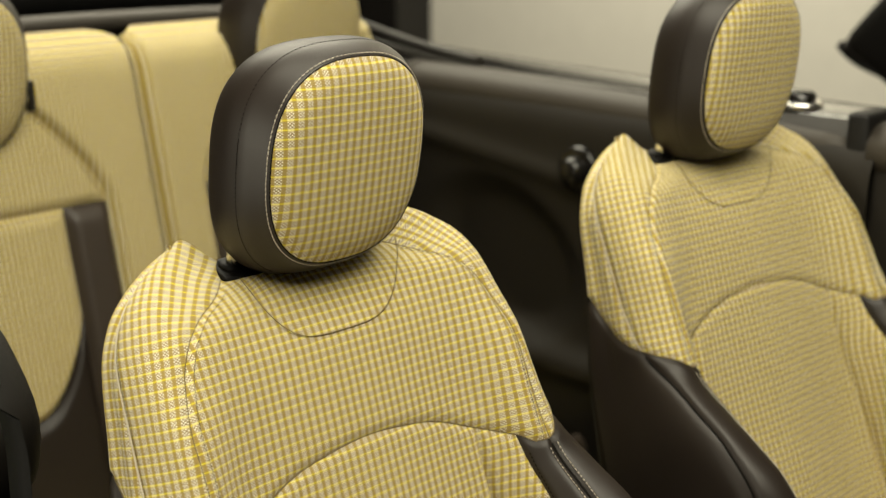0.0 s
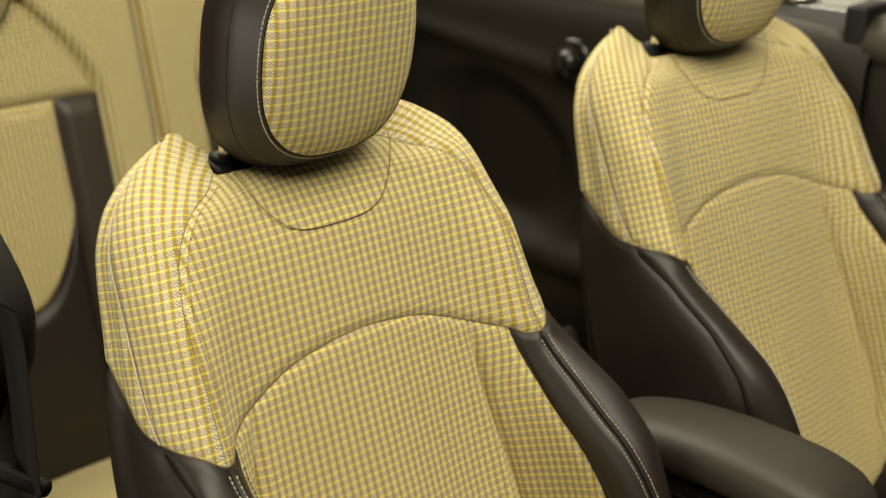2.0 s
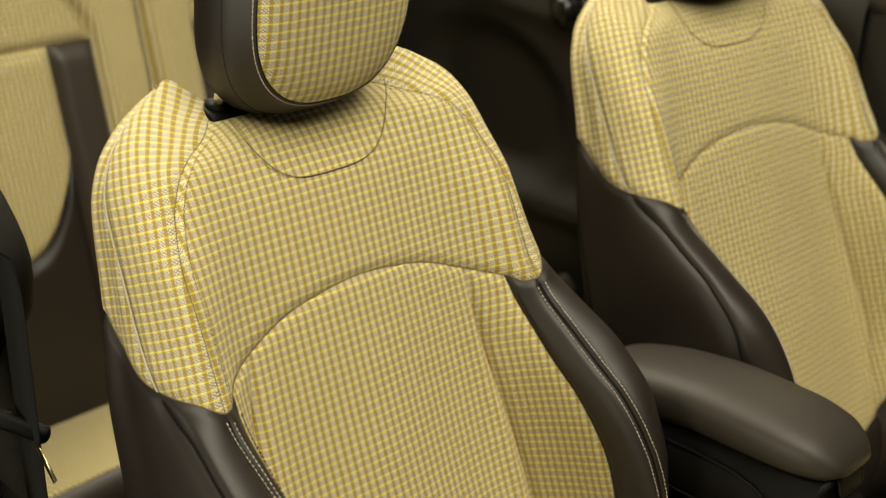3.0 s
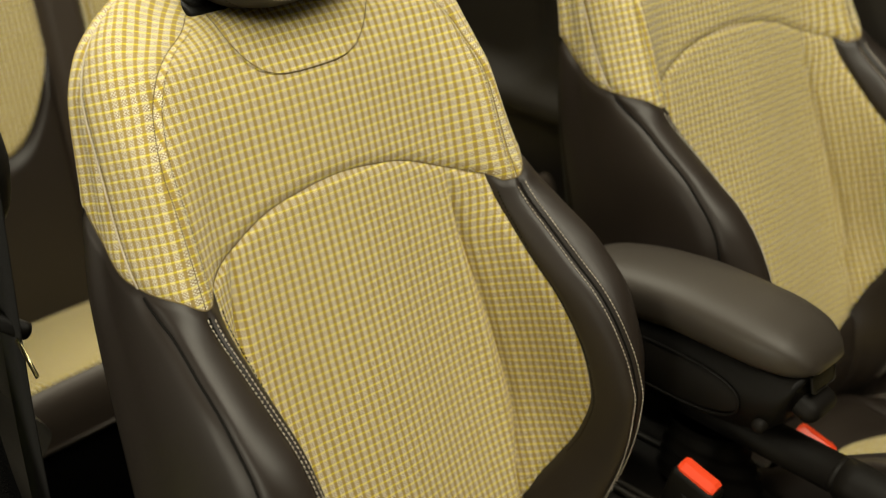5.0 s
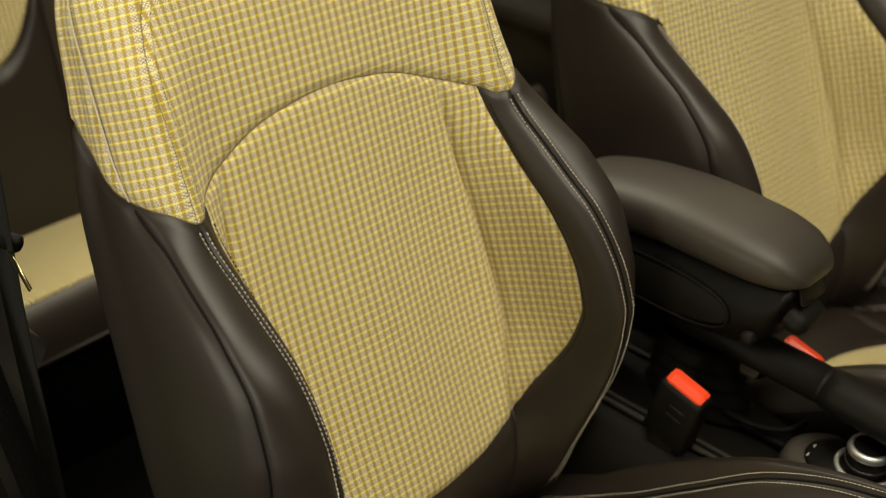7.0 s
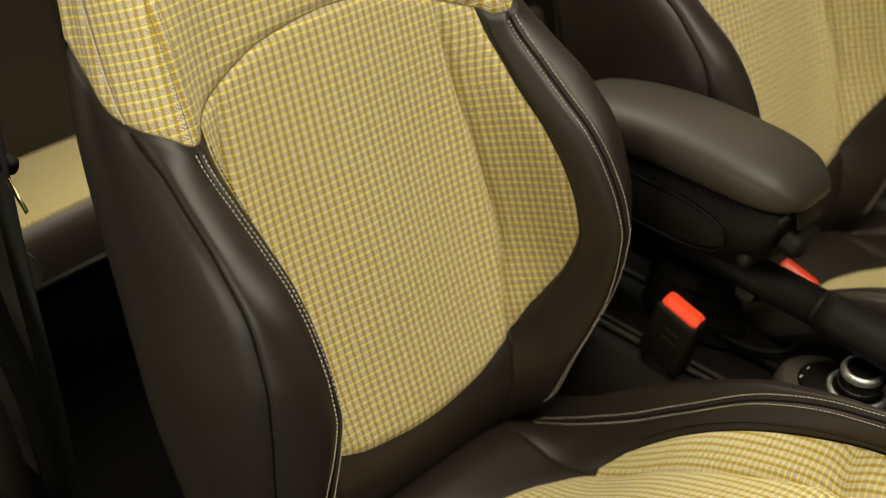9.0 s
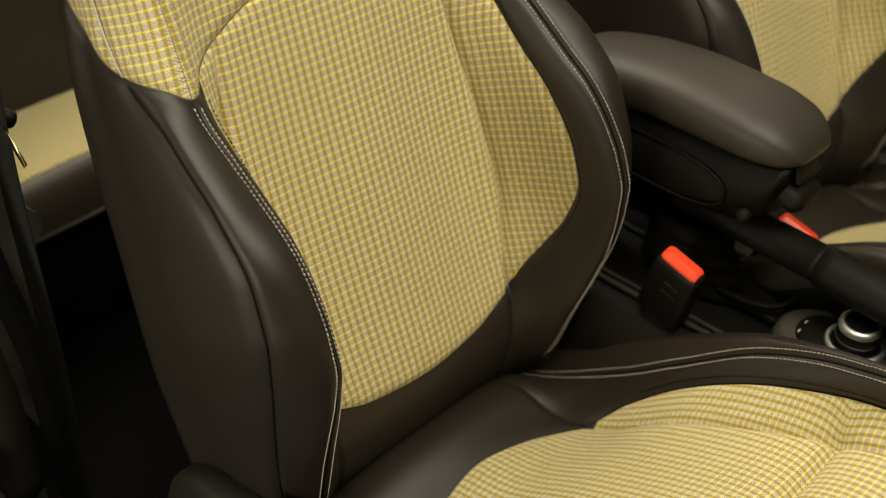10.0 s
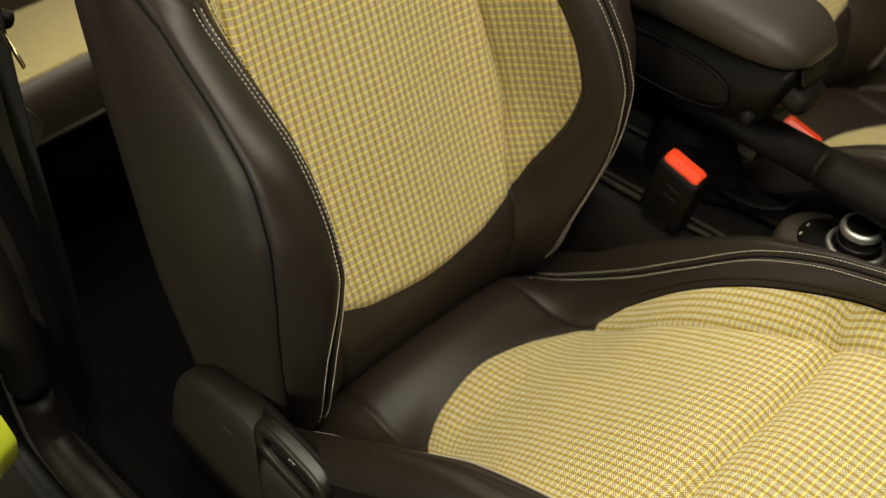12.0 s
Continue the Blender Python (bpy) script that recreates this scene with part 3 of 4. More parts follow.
        seam_tube("crest_seam", q[::2] * k, 0.0014, SEAM, seat)
    # the curved seam below the head restraint
    ux = np.linspace(-1, 1, 41)
    sx = 0.597 + 0.078 * np.abs(ux) ** 3.8
    xx = 0.104 * ux
    xs, ns = back_section(sx)
    vv = np.abs(xx) / xs[1]
    q = back_point(sx, vv)
    q[:, 0] = xx
    q = q + E_N * 0.0002
    seam_tube("neck_seam", q, 0.00055, SEAM_CLOTH, seat)
    return P


def cushion(seat, outer=1):
    before = set(bpy.data.meshes)

    def warp_row(b, t, V):
        rear = curve(*C_REAR, V)
        if b == 0:
            y = 0.04 + (rear - 0.04) * t
        elif b == 1:
            y = rear + (0.535 - rear) * (1 - (1 - t) ** 1.5)
        else:
            y = 0.535 + (0.78 - 0.535) * t ** 1.5 + 0 * V
        return y, y

    def warp_col(b, t, E):
        ve = 1.4 if E is None else curve(*C_EDGE, E)
        return (1 - (1 - t) ** 1.5, 1 + (ve - 1) * t ** 1.2, ve + (2 - ve) * t, 2 + t, 3 + t, 4 + 2 * t)[b] + (0 if E is None else 0 * E)

    seams = [("c", 1, 0, 3), ("c", 2, 1, 3), ("c", 3, 0, 3), ("c", 4, 0, 3), ("r", 1, 0, 1), ("r", 2, 0, 1)]
    pieces = [
        ("cushion_rear", LEATHER, 0, 1, 0, 1, True, "dark leather rear of the seat cushion"),
        ("cushion_panel", CLOTH, 1, 2, 0, 1, True, "yellow checked cloth seat panel"),
        ("cushion_front", CLOTH, 2, 3, 0, 1, True, "yellow checked cloth front of the seat cushion"),
        ("cushion_side_panel", CLOTH, 1, 3, 1, 2, False, "yellow checked cloth strip"),
        ("cushion_root", LEATHER, 0, 1, 1, 2, False, ""),
        ("cushion_bolster_inner", LEATHER, 0, 3, 2, 3, False, "dark leather cushion bolster"),
        ("cushion_bolster_top", LEATHER, 0, 3, 3, 4, False, "dark leather cushion bolster"),
        ("cushion_side", LEATHER, 0, 3, 4, 5, False, ""),
        ("cushion_base", SHELL, 0, 3, 5, 6, True, "black seat pan"),
    ]
    P, N, S, V, ri, ci = upholstery([22, 60, 40], [34, 16, 14, 14, 12, 14], lambda S, V, E: cushion_point(S, V), warp_row, warp_col,
                                    seams, seat, pieces, groove=0.004, width=0.007, fold=(1, 3, 0.008, 0.016), cross=(2, 0.018, 0.015))
    lines, dark = [], []
    for sign in (1, -1):
        k = np.array([sign, 1, 1])
        for off in (-0.0062, 0.0062):
            q = P[3:, ci[3]] + N[3:, ci[3]] * 0.003
            side = np.gradient(P[3:, ci[3] - 1:ci[3] + 2], axis=1)[:, 1]
            side /= np.linalg.norm(side, axis=1)[:, None]
            lines.append(((q + side * off) * k, N[3:, ci[3]] * k))
        a = ri[1] + 4
        side = P[a:, ci[2] + 1] - P[a:, ci[2]]
        side /= np.linalg.norm(side, axis=1)[:, None]
        dark.append(((P[a:, ci[2]] + N[a:, ci[2]] * 0.003 + side * 0.009) * k, N[a:, ci[2]] * k))
        seam_tube("cushion_crest_seam", (P[:, ci[3]] + N[:, ci[3]] * 0.0002)[::2] * k, 0.0014, SEAM, seat)
        seam_tube("cushion_edge_seam", (P[ri[1]:, ci[2]] + N[ri[1]:, ci[2]] * 0.0003)[::2] * k, 0.0011, SEAM, seat)
    for line in lines:
        tagged(child("cushion_stitching", stitches("cushion_stitching", [line], 0.0051, 0.0034, 0.0012, THREAD), seat, "pale stitching along the seam"), kind="stuff")
    for line in dark:
        tagged(child("cushion_dark_stitching", stitches("cushion_dark_stitching", [line], 0.0049, 0.0034, 0.0016, SEAM), seat, "dark stitching beside the cloth"), kind="stuff")
    raise_outer([me for me in bpy.data.meshes if me not in before], outer)


def raise_outer(meshes, outer):
    """The cushion's bolster towards the door stands higher than the inner one."""
    for me in meshes:
        co = np.empty(len(me.vertices) * 3)
        me.vertices.foreach_get("co", co)
        co = co.reshape(-1, 3)
        t = np.clip((outer * co[:, 0] - 0.15) / 0.075, 0, 1)
        co[:, 2] += t * t * (3 - 2 * t) * curve([0.04, 0.15, 0.3, 0.45, 0.78], [0.02, 0.040, 0.042, 0.034, 0.03], co[:, 1]) * np.clip((co[:, 2] - 0.22) / 0.1, 0, 1)
        me.vertices.foreach_set("co", co.ravel())
        me.update()


HEAD_LEAN = math.tan(radians(-9))


def head_restraint(seat, at=(0.0, 0.0, 0.0), scale=1.0, cloth=CLOTH, stitched=True):
    keys = [(0.001, 0.001, 1.203, -0.056, 2.45, 1.0), (0.045, 0.047, 1.203, -0.057, 2.45, 1.0), (0.080, 0.086, 1.203, -0.061, 2.45, 1.0),
            (0.097, 0.104, 1.203, -0.071, 2.5, 1.02), (0.104, 0.110, 1.204, -0.083, 2.55, 1.04), (0.113, 0.115, 1.205, -0.102, 2.7, 1.09),
            (0.117, 0.116, 1.206, -0.124, 2.8, 1.13), (0.115, 0.112, 1.207, -0.146, 2.8, 1.16), (0.100, 0.098, 1.207, -0.163, 2.7, 1.16),
            (0.05, 0.05, 1.205, -0.174, 2.5, 1.1), (0.001, 0.001, 1.205, -0.176, 2.45, 1.0)]
    kq = np.arange(len(keys))

    def rings(q):
        q = np.asarray(q, float)
        cols = [curve(kq, [k[i] for k in keys], q) for i in range(6)]
        R = ring_form(list(zip(*cols)))
        R[..., 1] -= (R[..., 2] - 1.2) * HEAD_LEAN
        R = (R - np.array([0, -0.12, 1.2])) * scale + np.array([0, -0.12, 1.2]) + np.array(at)
        return R

    face, wrap = rings(np.linspace(0, 3, 22)), rings(np.linspace(3, 10, 50))
    # the join is drawn in
    wrap[0] = wrap[0] * 0.5 + wrap[1] * 0.5
    head = empty("head_restraint", (at[0], at[1] - 0.12, at[2] + 1.09))
    head.parent = seat
    head.matrix_parent_inverse = seat.matrix_basis.inverted()
    uv = face[..., [0, 2]] + np.array([0, 0.35])
    child("cloth_face", grid_mesh("cloth_face", face, cloth, uv, flip=True, close=True), head, "yellow checked cloth face")
    child("leather_wrap", grid_mesh("leather_wrap", wrap, LEATHER, None, flip=True, close=True), head, "dark leather wrap")
    if stitched:
        loop = lambda q: np.concatenate([rings([q])[0], rings([q])[0][:4]])
        out = lambda p: (p - np.array([at[0], at[1] - 0.16, at[2] + 1.2])) / np.linalg.norm(p - np.array([at[0], at[1] - 0.16, at[2] + 1.2]), axis=1)[:, None]
        p = loop(3.32)
        child("head_stitching", stitches("head_stitching", [(p + out(p) * 0.0004, out(p))], 0.0052, 0.0040, 0.0012, THREAD), head, "pale stitching round the face")
        p = loop(5.1)
        child("head_dark_stitching", stitches("head_dark_stitching", [(p + out(p) * 0.0002, out(p))], 0.0050, 0.0030, 0.0007, SEAM), head, "dark stitching")
        p = rings([3.03])[0]
        child("head_seam", bm_mesh("head_seam", tube(np.concatenate([p, p[:2]]), 0.0007, 6, cap=False), SEAM), head)
    return head


def front_seat(outer=1):
    seat = empty("front_seat", (0, 0.35, 0.17))
    backrest(seat)
    cushion(seat, outer)
    head_restraint(seat, (0.0, 0.0, -0.003))
    top = PIVOT + 0.69 * E_S - 0.035 * E_N
    for sx in (0.085, -0.085):
        part("head_post", tube([top + [sx, 0.0, -0.03], top + [sx, 0.012, 0.02], top + [sx, 0.03, 0.07]], 0.0068, 16), CHROME, seat, "chrome post")
        bm = lathe([(0.0, 0.003), (0.008, 0.003), (0.011, 0.0025), (0.0125, 0.001), (0.0135, 0.0), (0.0135, -0.01)], 28)
        bm.transform(Matrix.Translation(top + np.array([sx, 0.005, 0.003])) @ Matrix.Rotation(-RECLINE * 0.6, 4, "X"))
        part("post_guide", bm, PLASTIC, seat, "black plastic post guide")
        part("post_plate", block((0.048, 0.040, 0.008), top + np.array([sx - 0.004 * np.sign(sx), 0.006, -0.003]), 0.0038, Matrix.Rotation(-RECLINE * 0.9, 3, "X")), PLASTIC, seat,
             "black plastic plate")
    # side trim with the tilt lever, seat frame and rails
    for sx in (1, -1):
        line = smooth_path([(0.278 * sx, -0.07, 0.23), (0.281 * sx, -0.035, 0.335), (0.283 * sx, 0.0, 0.382), (0.285 * sx, 0.04, 0.399), (0.286 * sx, 0.09, 0.402), (0.286 * sx, 0.124, 0.396),
                            (0.286 * sx, 0.1285, 0.391), (0.284 * sx, 0.131, 0.350), (0.28 * sx, 0.15, 0.338), (0.28 * sx, 0.22, 0.325), (0.28 * sx, 0.32, 0.305), (0.28 * sx, 0.5, 0.295)], 120)
        low = line.copy()
        low[:, 2] = 0.19
        bm = bmesh.new()
        inn = line - np.array([0.045 * sx, 0, 0])
        rows = [inn + [0, 0, -0.03], inn + [0.008 * sx, 0, -0.004], inn + [0.011 * sx, 0, 0.0], line + [-0.006 * sx, 0, 0.001], line + [-0.002 * sx, 0, -0.0005], line + [0.0, 0, -0.005], line + [0.003 * sx, 0, -0.03], low]
        vs = [[bm.verts.new(p) for p in r] for r in rows]
        for a, b in zip(vs[:-1], vs[1:]):
            for i in range(len(a) - 1):
                bm.faces.new((a[i], a[i + 1], b[i + 1], b[i]))
        part("side_trim", bm, GRAIN, seat, "black grained plastic side trim")
        part("rail", block((0.05, 0.55, 0.035), (0.2 * sx, 0.33, 0.187), 0.006), PLASTIC, seat, "black seat rail")
    part("seat_frame", block((0.46, 0.52, 0.09), (0, 0.34, 0.235), 0.02), SHELL, seat, "black seat frame")
    # lever: a closed loop handle with a smooth bar in its recess
    a = np.linspace(0, 2 * math.pi, 45)
    sup = lambda c: np.sign(c) * np.abs(c) ** 0.6
    tilt = radians(-12)
    loop_at = lambda ry, rz, x: np.stack([np.full(45, x), 0.188 + ry * sup(np.cos(a)) * math.cos(tilt) - rz * sup(np.sin(a)) * math.sin(tilt),
                                          0.388 + ry * sup(np.cos(a)) * math.sin(tilt) + rz * sup(np.sin(a)) * math.cos(tilt)], 1)
    prof = [loop_at(0.060, 0.0335, 0.272), loop_at(0.060, 0.0335, 0.285), loop_at(0.0585, 0.032, 0.2885), loop_at(0.056, 0.0295, 0.290), loop_at(0.044, 0.0165, 0.290),
            loop_at(0.0415, 0.014, 0.2885), loop_at(0.0405, 0.013, 0.285), loop_at(0.0405, 0.013, 0.272)]
    lever = child("tilt_lever", grid_mesh("tilt_lever", np.array(prof), LEVER), seat, "black backrest tilt lever with a slot")
    rot = Matrix.Rotation(tilt, 3, "X")
    part("lever_bed", block((0.010, 0.128, 0.074), (0.270, 0.188, 0.386), 0.004, rot), SHELL, lever, "dark recess")
    part("lever_grip", block((0.008, 0.080, 0.011), (0.279, 0.188, 0.383), 0.003, rot), GLOSS_BLACK, lever, "smooth glossy grip bar")
    mark = block((0.0010, 0.0010, 0.0050), (0.2910, 0.194, 0.4090), 0.0003, rot)
    for size, at in (((0.0010, 0.0040, 0.0010), (0.2910, 0.1965, 0.4110)), ((0.0010, 0.0010, 0.0050), (0.2910, 0.1995, 0.4085)), ((0.0010, 0.0034, 0.0010), (0.2910, 0.2015, 0.4095))):
        more = bpy.data.meshes.new("stroke")
        b2 = block(size, at, 0.0003, rot)
        b2.to_mesh(more)
        b2.free()
        mark.from_mesh(more)
        bpy.data.meshes.remove(more)
    part("lever_mark", mark, MARK, lever, "small pale seat marking")
    part("airbag_mark", block((0.0022, 0.026, 0.005), (0.2885, 0.075, 0.352), 0.0008, Matrix.Rotation(radians(-4), 3, "X")), GRAIN, seat, "small raised marking")
    return seat


near_seat = front_seat()
far_seat = copy_thing(near_seat, pose(-0.336, 0.418, 0.168, 2.9, 0, -4.5) @ Matrix.Scale(1.044, 4))
near_seat.location = (0.36, 0.35, 0.17)
tagged(near_seat, "yellow checked cloth and dark leather seat beside the door opening", "car seat", "front seats")
tagged(far_seat, "yellow checked cloth and dark leather seat beyond the armrest", "car seat", "front seats")


# ================= between the seats =================
def console():
    root = empty("center_console", (0, 0.3, 0.17))
    # tunnel: a lofted moulding along the car
    ys = np.linspace(-0.25, 1.0, 60)
    prof = [(0.125, 0.17), (0.12, 0.36), (0.108, 0.425), (0.09, 0.437), (0.075, 0.436), (0.066, 0.425), (0.06, 0.42), (0.0, 0.418)]
    prof = prof + [(-x, z) for x, z in prof[-2::-1]]
    P = np.array([[(x, y, z + 0.03 * curve([0.1, 0.45, 0.9], [0.0, 0.35, 1.0], y) * (1 if z > 0.3 else 0)) for x, z in prof] for y in ys])
    child("tunnel", grid_mesh("tunnel", P, SHELL), root, "black moulded plastic tunnel")
    for sx, z in ((0.046, 0.421), (0.079, 0.440), (-0.056, 0.421), (-0.100, 0.432)):
        part("tunnel_rib", tube([(sx, -0.1, z), (sx, 0.15, z + 0.004), (sx, 0.3, z + 0.009), (sx, 0.45, z + 0.013), (sx, 0.8, z + 0.028)], 0.0042, 8), TRIM, root, "raised dark rib")
    a = np.linspace(0, 2 * math.pi, 49)
    lip = np.stack([-0.040 + 0.036 * np.sign(np.cos(a)) * np.abs(np.cos(a)) ** 0.7, 0.300 + 0.066 * np.sign(np.sin(a)) * np.abs(np.sin(a)) ** 0.7, 0.452 + 0.012 * np.sin(a)], 1)
    part("tray_lip", tube(lip, 0.0045, 8, cap=False), PLASTIC, root, "raised black tray lip")
    part("tray_floor", block((0.058, 0.122, 0.012), (-0.040, 0.300, 0.436), 0.005), SHELL, root, "shallow black tray")
    # oval plinth of the rotary controller
    bm = lathe([(0.0, 0.0), (0.040, 0.0), (0.056, -0.001), (0.062, -0.006), (0.066, -0.022), (0.066, -0.05)], 48)
    bm.transform(Matrix.Translation((0.003, 0.450, 0.473)) @ Matrix.Diagonal((0.95, 1.24, 1, 1)))
    part("plinth", bm, RAIL, root, "oval black plinth")
    bm = lathe([(0.0, 0.004), (0.038, 0.004), (0.042, 0.001), (0.042, -0.006)], 40)
    bm.transform(Matrix.Translation((0.002, 0.436, 0.473)) @ Matrix.Diagonal((0.92, 0.92, 1, 1)))
    part("button_plate", bm, PLASTIC, root, "black button plate")
    for k in range(2):
        part("button_mark", block((0.006, 0.002, 0.0008), (0.022 - 0.020 * k, 0.407 - 0.002 * k, 0.4776), 0.0004), MARK, root, "small grey marking")
    return tagged(root, "black plastic center console between the front seats", "console")


console()


def rotary_controller():
    root = empty("rotary_controller", (-0.004, 0.466, 0.468))
    put = lambda bm: (bm.transform(Matrix.Translation((-0.008, 0.466, 0.475))), bm)[1]
    part("ring", put(lathe([(0.030, 0.0), (0.031, 0.005), (0.034, 0.006), (0.0365, 0.003), (0.037, 0.0)], 48)), SATIN, root, "polished chrome ring")
    part("dish", put(lathe([(0.0, 0.001), (0.030, 0.001), (0.031, 0.0)], 40)), GLOSS_BLACK, root, "gloss black dish")
    part("knob", put(lathe([(0.022, 0.0), (0.0255, 0.004), (0.0265, 0.016), (0.0255, 0.026)], 48)), GLOSS_BLACK, root, "black knob with fine grip")
    part("rim", put(lathe([(0.0255, 0.026), (0.0262, 0.029), (0.0245, 0.034), (0.0215, 0.0355), (0.0195, 0.0345)], 48)), SATIN, root, "polished chrome rim")
    part("cap", put(lathe([(0.0, 0.0352), (0.014, 0.0350), (0.0195, 0.0343)], 40)), GLOSS_BLACK, root, "satin black cap")
    return tagged(root, "black rotary knob with chrome rings on the console", "control knob")


rotary_controller()


def armrest():
    root = empty("armrest", (0, 0.2, 0.45))
    # padded lid: sections along the car
    top = curve([-0.02, 0.0, 0.05, 0.14, 0.22, 0.30, 0.35, 0.38, 0.392], [0.672, 0.692, 0.718, 0.738, 0.744, 0.742, 0.735, 0.72, 0.706], np.linspace(-0.02, 0.392, 48))
    low = curve([-0.02, 0.05, 0.14, 0.22, 0.32, 0.37, 0.392], [0.655, 0.662, 0.672, 0.680, 0.680, 0.684, 0.695], np.linspace(-0.02, 0.392, 48))
    wid = curve([-0.02, 0.0, 0.06, 0.2, 0.3, 0.35, 0.38, 0.392], [0.040, 0.052, 0.060, 0.064, 0.063, 0.057, 0.044, 0.030], np.linspace(-0.02, 0.392, 48))
    rows = []
    for y, t, l, w in zip(np.linspace(-0.02, 0.392, 48), top, low, wid):
        a = np.linspace(0, 2 * math.pi, 44, endpoint=False)
        c, s = np.cos(a), np.sin(a)
        rows.append(np.stack([w * np.sign(c) * np.abs(c) ** 0.62, np.full(44, y), (t + l) / 2 + (t - l) / 2 * np.sign(s) * np.abs(s) ** 0.7], 1))
    P = np.array([np.repeat(rows[0].mean(0)[None], 44, 0)] + rows + [np.repeat(rows[-1].mean(0)[None], 44, 0)])
    P[..., 0] -= 0.002
    P[..., 1] = -0.02 + (P[..., 1] + 0.02) * 0.93
    child("lid", grid_mesh("lid", P, ARM_SKIN, close=True, flip=True), root, "padded dark leather lid")
    # carrier under the lid
    side = smooth_path([(0.0, -0.02, 0.60), (0.0, 0.1, 0.585), (0.0, 0.22, 0.582), (0.0, 0.30, 0.592), (0.0, 0.335, 0.62), (0.0, 0.352, 0.668)], 30)
    bm = bmesh.new()
    for sx in (1,):
        ring = []
        for p in side:
            y, z = p[1], p[2]
            up = float(curve([-0.02, 0.05, 0.14, 0.22, 0.32, 0.392], [0.658, 0.666, 0.677, 0.686, 0.686, 0.70], y))
            ring.append([bm.verts.new((x, y, zz)) for x, zz in ((-0.05, up), (-0.054, (z + up) / 2), (-0.046, z + 0.01), (-0.03, z), (0.03, z), (0.046, z + 0.01), (0.054, (z + up) / 2), (0.05, up))])
        for a, b in zip(ring[:-1], ring[1:]):
            for k in range(8):
                bm.faces.new((a[k], a[(k + 1) % 8], b[(k + 1) % 8], b[k]))
        bm.faces.new(ring[0])
        bm.faces.new(ring[-1][::-1])
    part("carrier", bm, PLASTIC, root, "black moulded carrier")
    # oval pad in the carrier's side, with its raised lip
    a = np.linspace(0, 2 * math.pi, 49)
    lip = np.stack([np.full(49, 0.0555), 0.185 + 0.105 * np.sign(np.cos(a)) * np.abs(np.cos(a)) ** 0.75, 0.632 + 0.031 * np.sign(np.sin(a)) * np.abs(np.sin(a)) ** 0.8], 1)
    part("pad_lip", tube(lip, 0.0018, 8, cap=False, up=(1, 0, 0)), PLASTIC, root, "raised dark lip")
    bm = lathe([(0.0, 0.004), (0.8, 0.003), (1.0, 0.0)], 48)
    bm.transform(Matrix.Translation((0.0535, 0.185, 0.632)) @ Matrix.Rotation(radians(90), 4, "Y") @ Matrix.Diagonal((0.031, 0.105, 1, 1)))
    part("side_pad", bm, SHELL, root, "dark leather side pad")
    for at in ((0.053, 0.318, 0.618), (-0.053, 0.318, 0.618)):
        bm = lathe([(0.0, 0.006), (0.006, 0.0055), (0.0085, 0.003), (0.0085, -0.01)], 24)
        bm.transform(Matrix.Translation(at) @ Matrix.Rotation(radians(90 if at[0] > 0 else -90), 4, "Y"))
        part("hinge_knob", bm, SHELL, root, "small round black hinge cap")
    part("release_tab", block((0.060, 0.046, 0.030), (0.002, 0.350, 0.646), 0.0145, Matrix.Rotation(radians(-20), 3, "X"), 5), SHELL, root, "black release tab")
    inlay = part("front_inlay", block((0.050, 0.004, 0.022), (-0.004, 0.3560, 0.677), 0.0018, Matrix.Rotation(radians(14), 3, "X")), PLASTIC, root, "small dark inlay")
    a = np.linspace(0, 2 * math.pi, 33)
    sq = lambda c: np.sign(c) * np.abs(c) ** 0.35
    frame_line = np.stack([-0.004 + 0.0255 * sq(np.cos(a)), 0.3580 - 0.0028 * sq(np.sin(a)), 0.677 + 0.0112 * sq(np.sin(a))], 1)
    part("inlay_frame", tube(frame_line, 0.0007, 6, cap=False), TRIM, inlay, "thin grey frame")
    part("bracket", block((0.07, 0.12, 0.20), (0, 0.02, 0.52), 0.012), SHELL, root, "black support bracket")
    return tagged(root, "dark padded leather armrest with its lid closed, above the console", "armrest")


armrest()


def handbrake():
    root = empty("handbrake_lever", (-0.02, 0.25, 0.45))
    a, b, c = np.array([-0.014, 0.14, 0.560]), np.array([-0.014, 0.392, 0.554]), np.array([-0.014, 0.64, 0.543])
    part("shaft", tube([a, (a + b) / 2, b], 0.0255, 24, 0.9), SHELL, root, "black handbrake shaft")
    part("collar", tube([b, b + (c - b) * 0.012, b + (c - b) * 0.03], [0.025, 0.0245, 0.025], 24, 0.9), SHELL, root, "black collar")
    part("grip", tube([b + (c - b) * t for t in (0.03, 0.1, 0.4, 0.7, 0.9, 1.0)], [0.0275, 0.0282, 0.0288, 0.0280, 0.026, 0.018], 28, 0.9), SHELL, root, "dark leather grip")
    # gaiter: soft folds down to the tunnel
    rings = []
    for i, t in enumerate(np.linspace(0, 1, 14)):
        w = 0.040 - 0.012 * t + 0.0034 * math.sin(i * 2.1)
        h = 0.080 - 0.03 * t + 0.0045 * math.sin(i * 2.1)
        ang = np.linspace(0, 2 * math.pi, 36, endpoint=False)
        rings.append(np.stack([-0.030 + 0.016 * t + w * np.cos(ang), 0.225 - 0.01 * t + h * np.sin(ang), np.full(36, 0.43 + 0.105 * t)], 1))
    child("gaiter", grid_mesh("gaiter", np.array(rings), SHELL, close=True, flip=True), root, "creased black leather gaiter")
    return tagged(root, "dark leather handbrake lever lying between the seats", "handbrake")


handbrake()


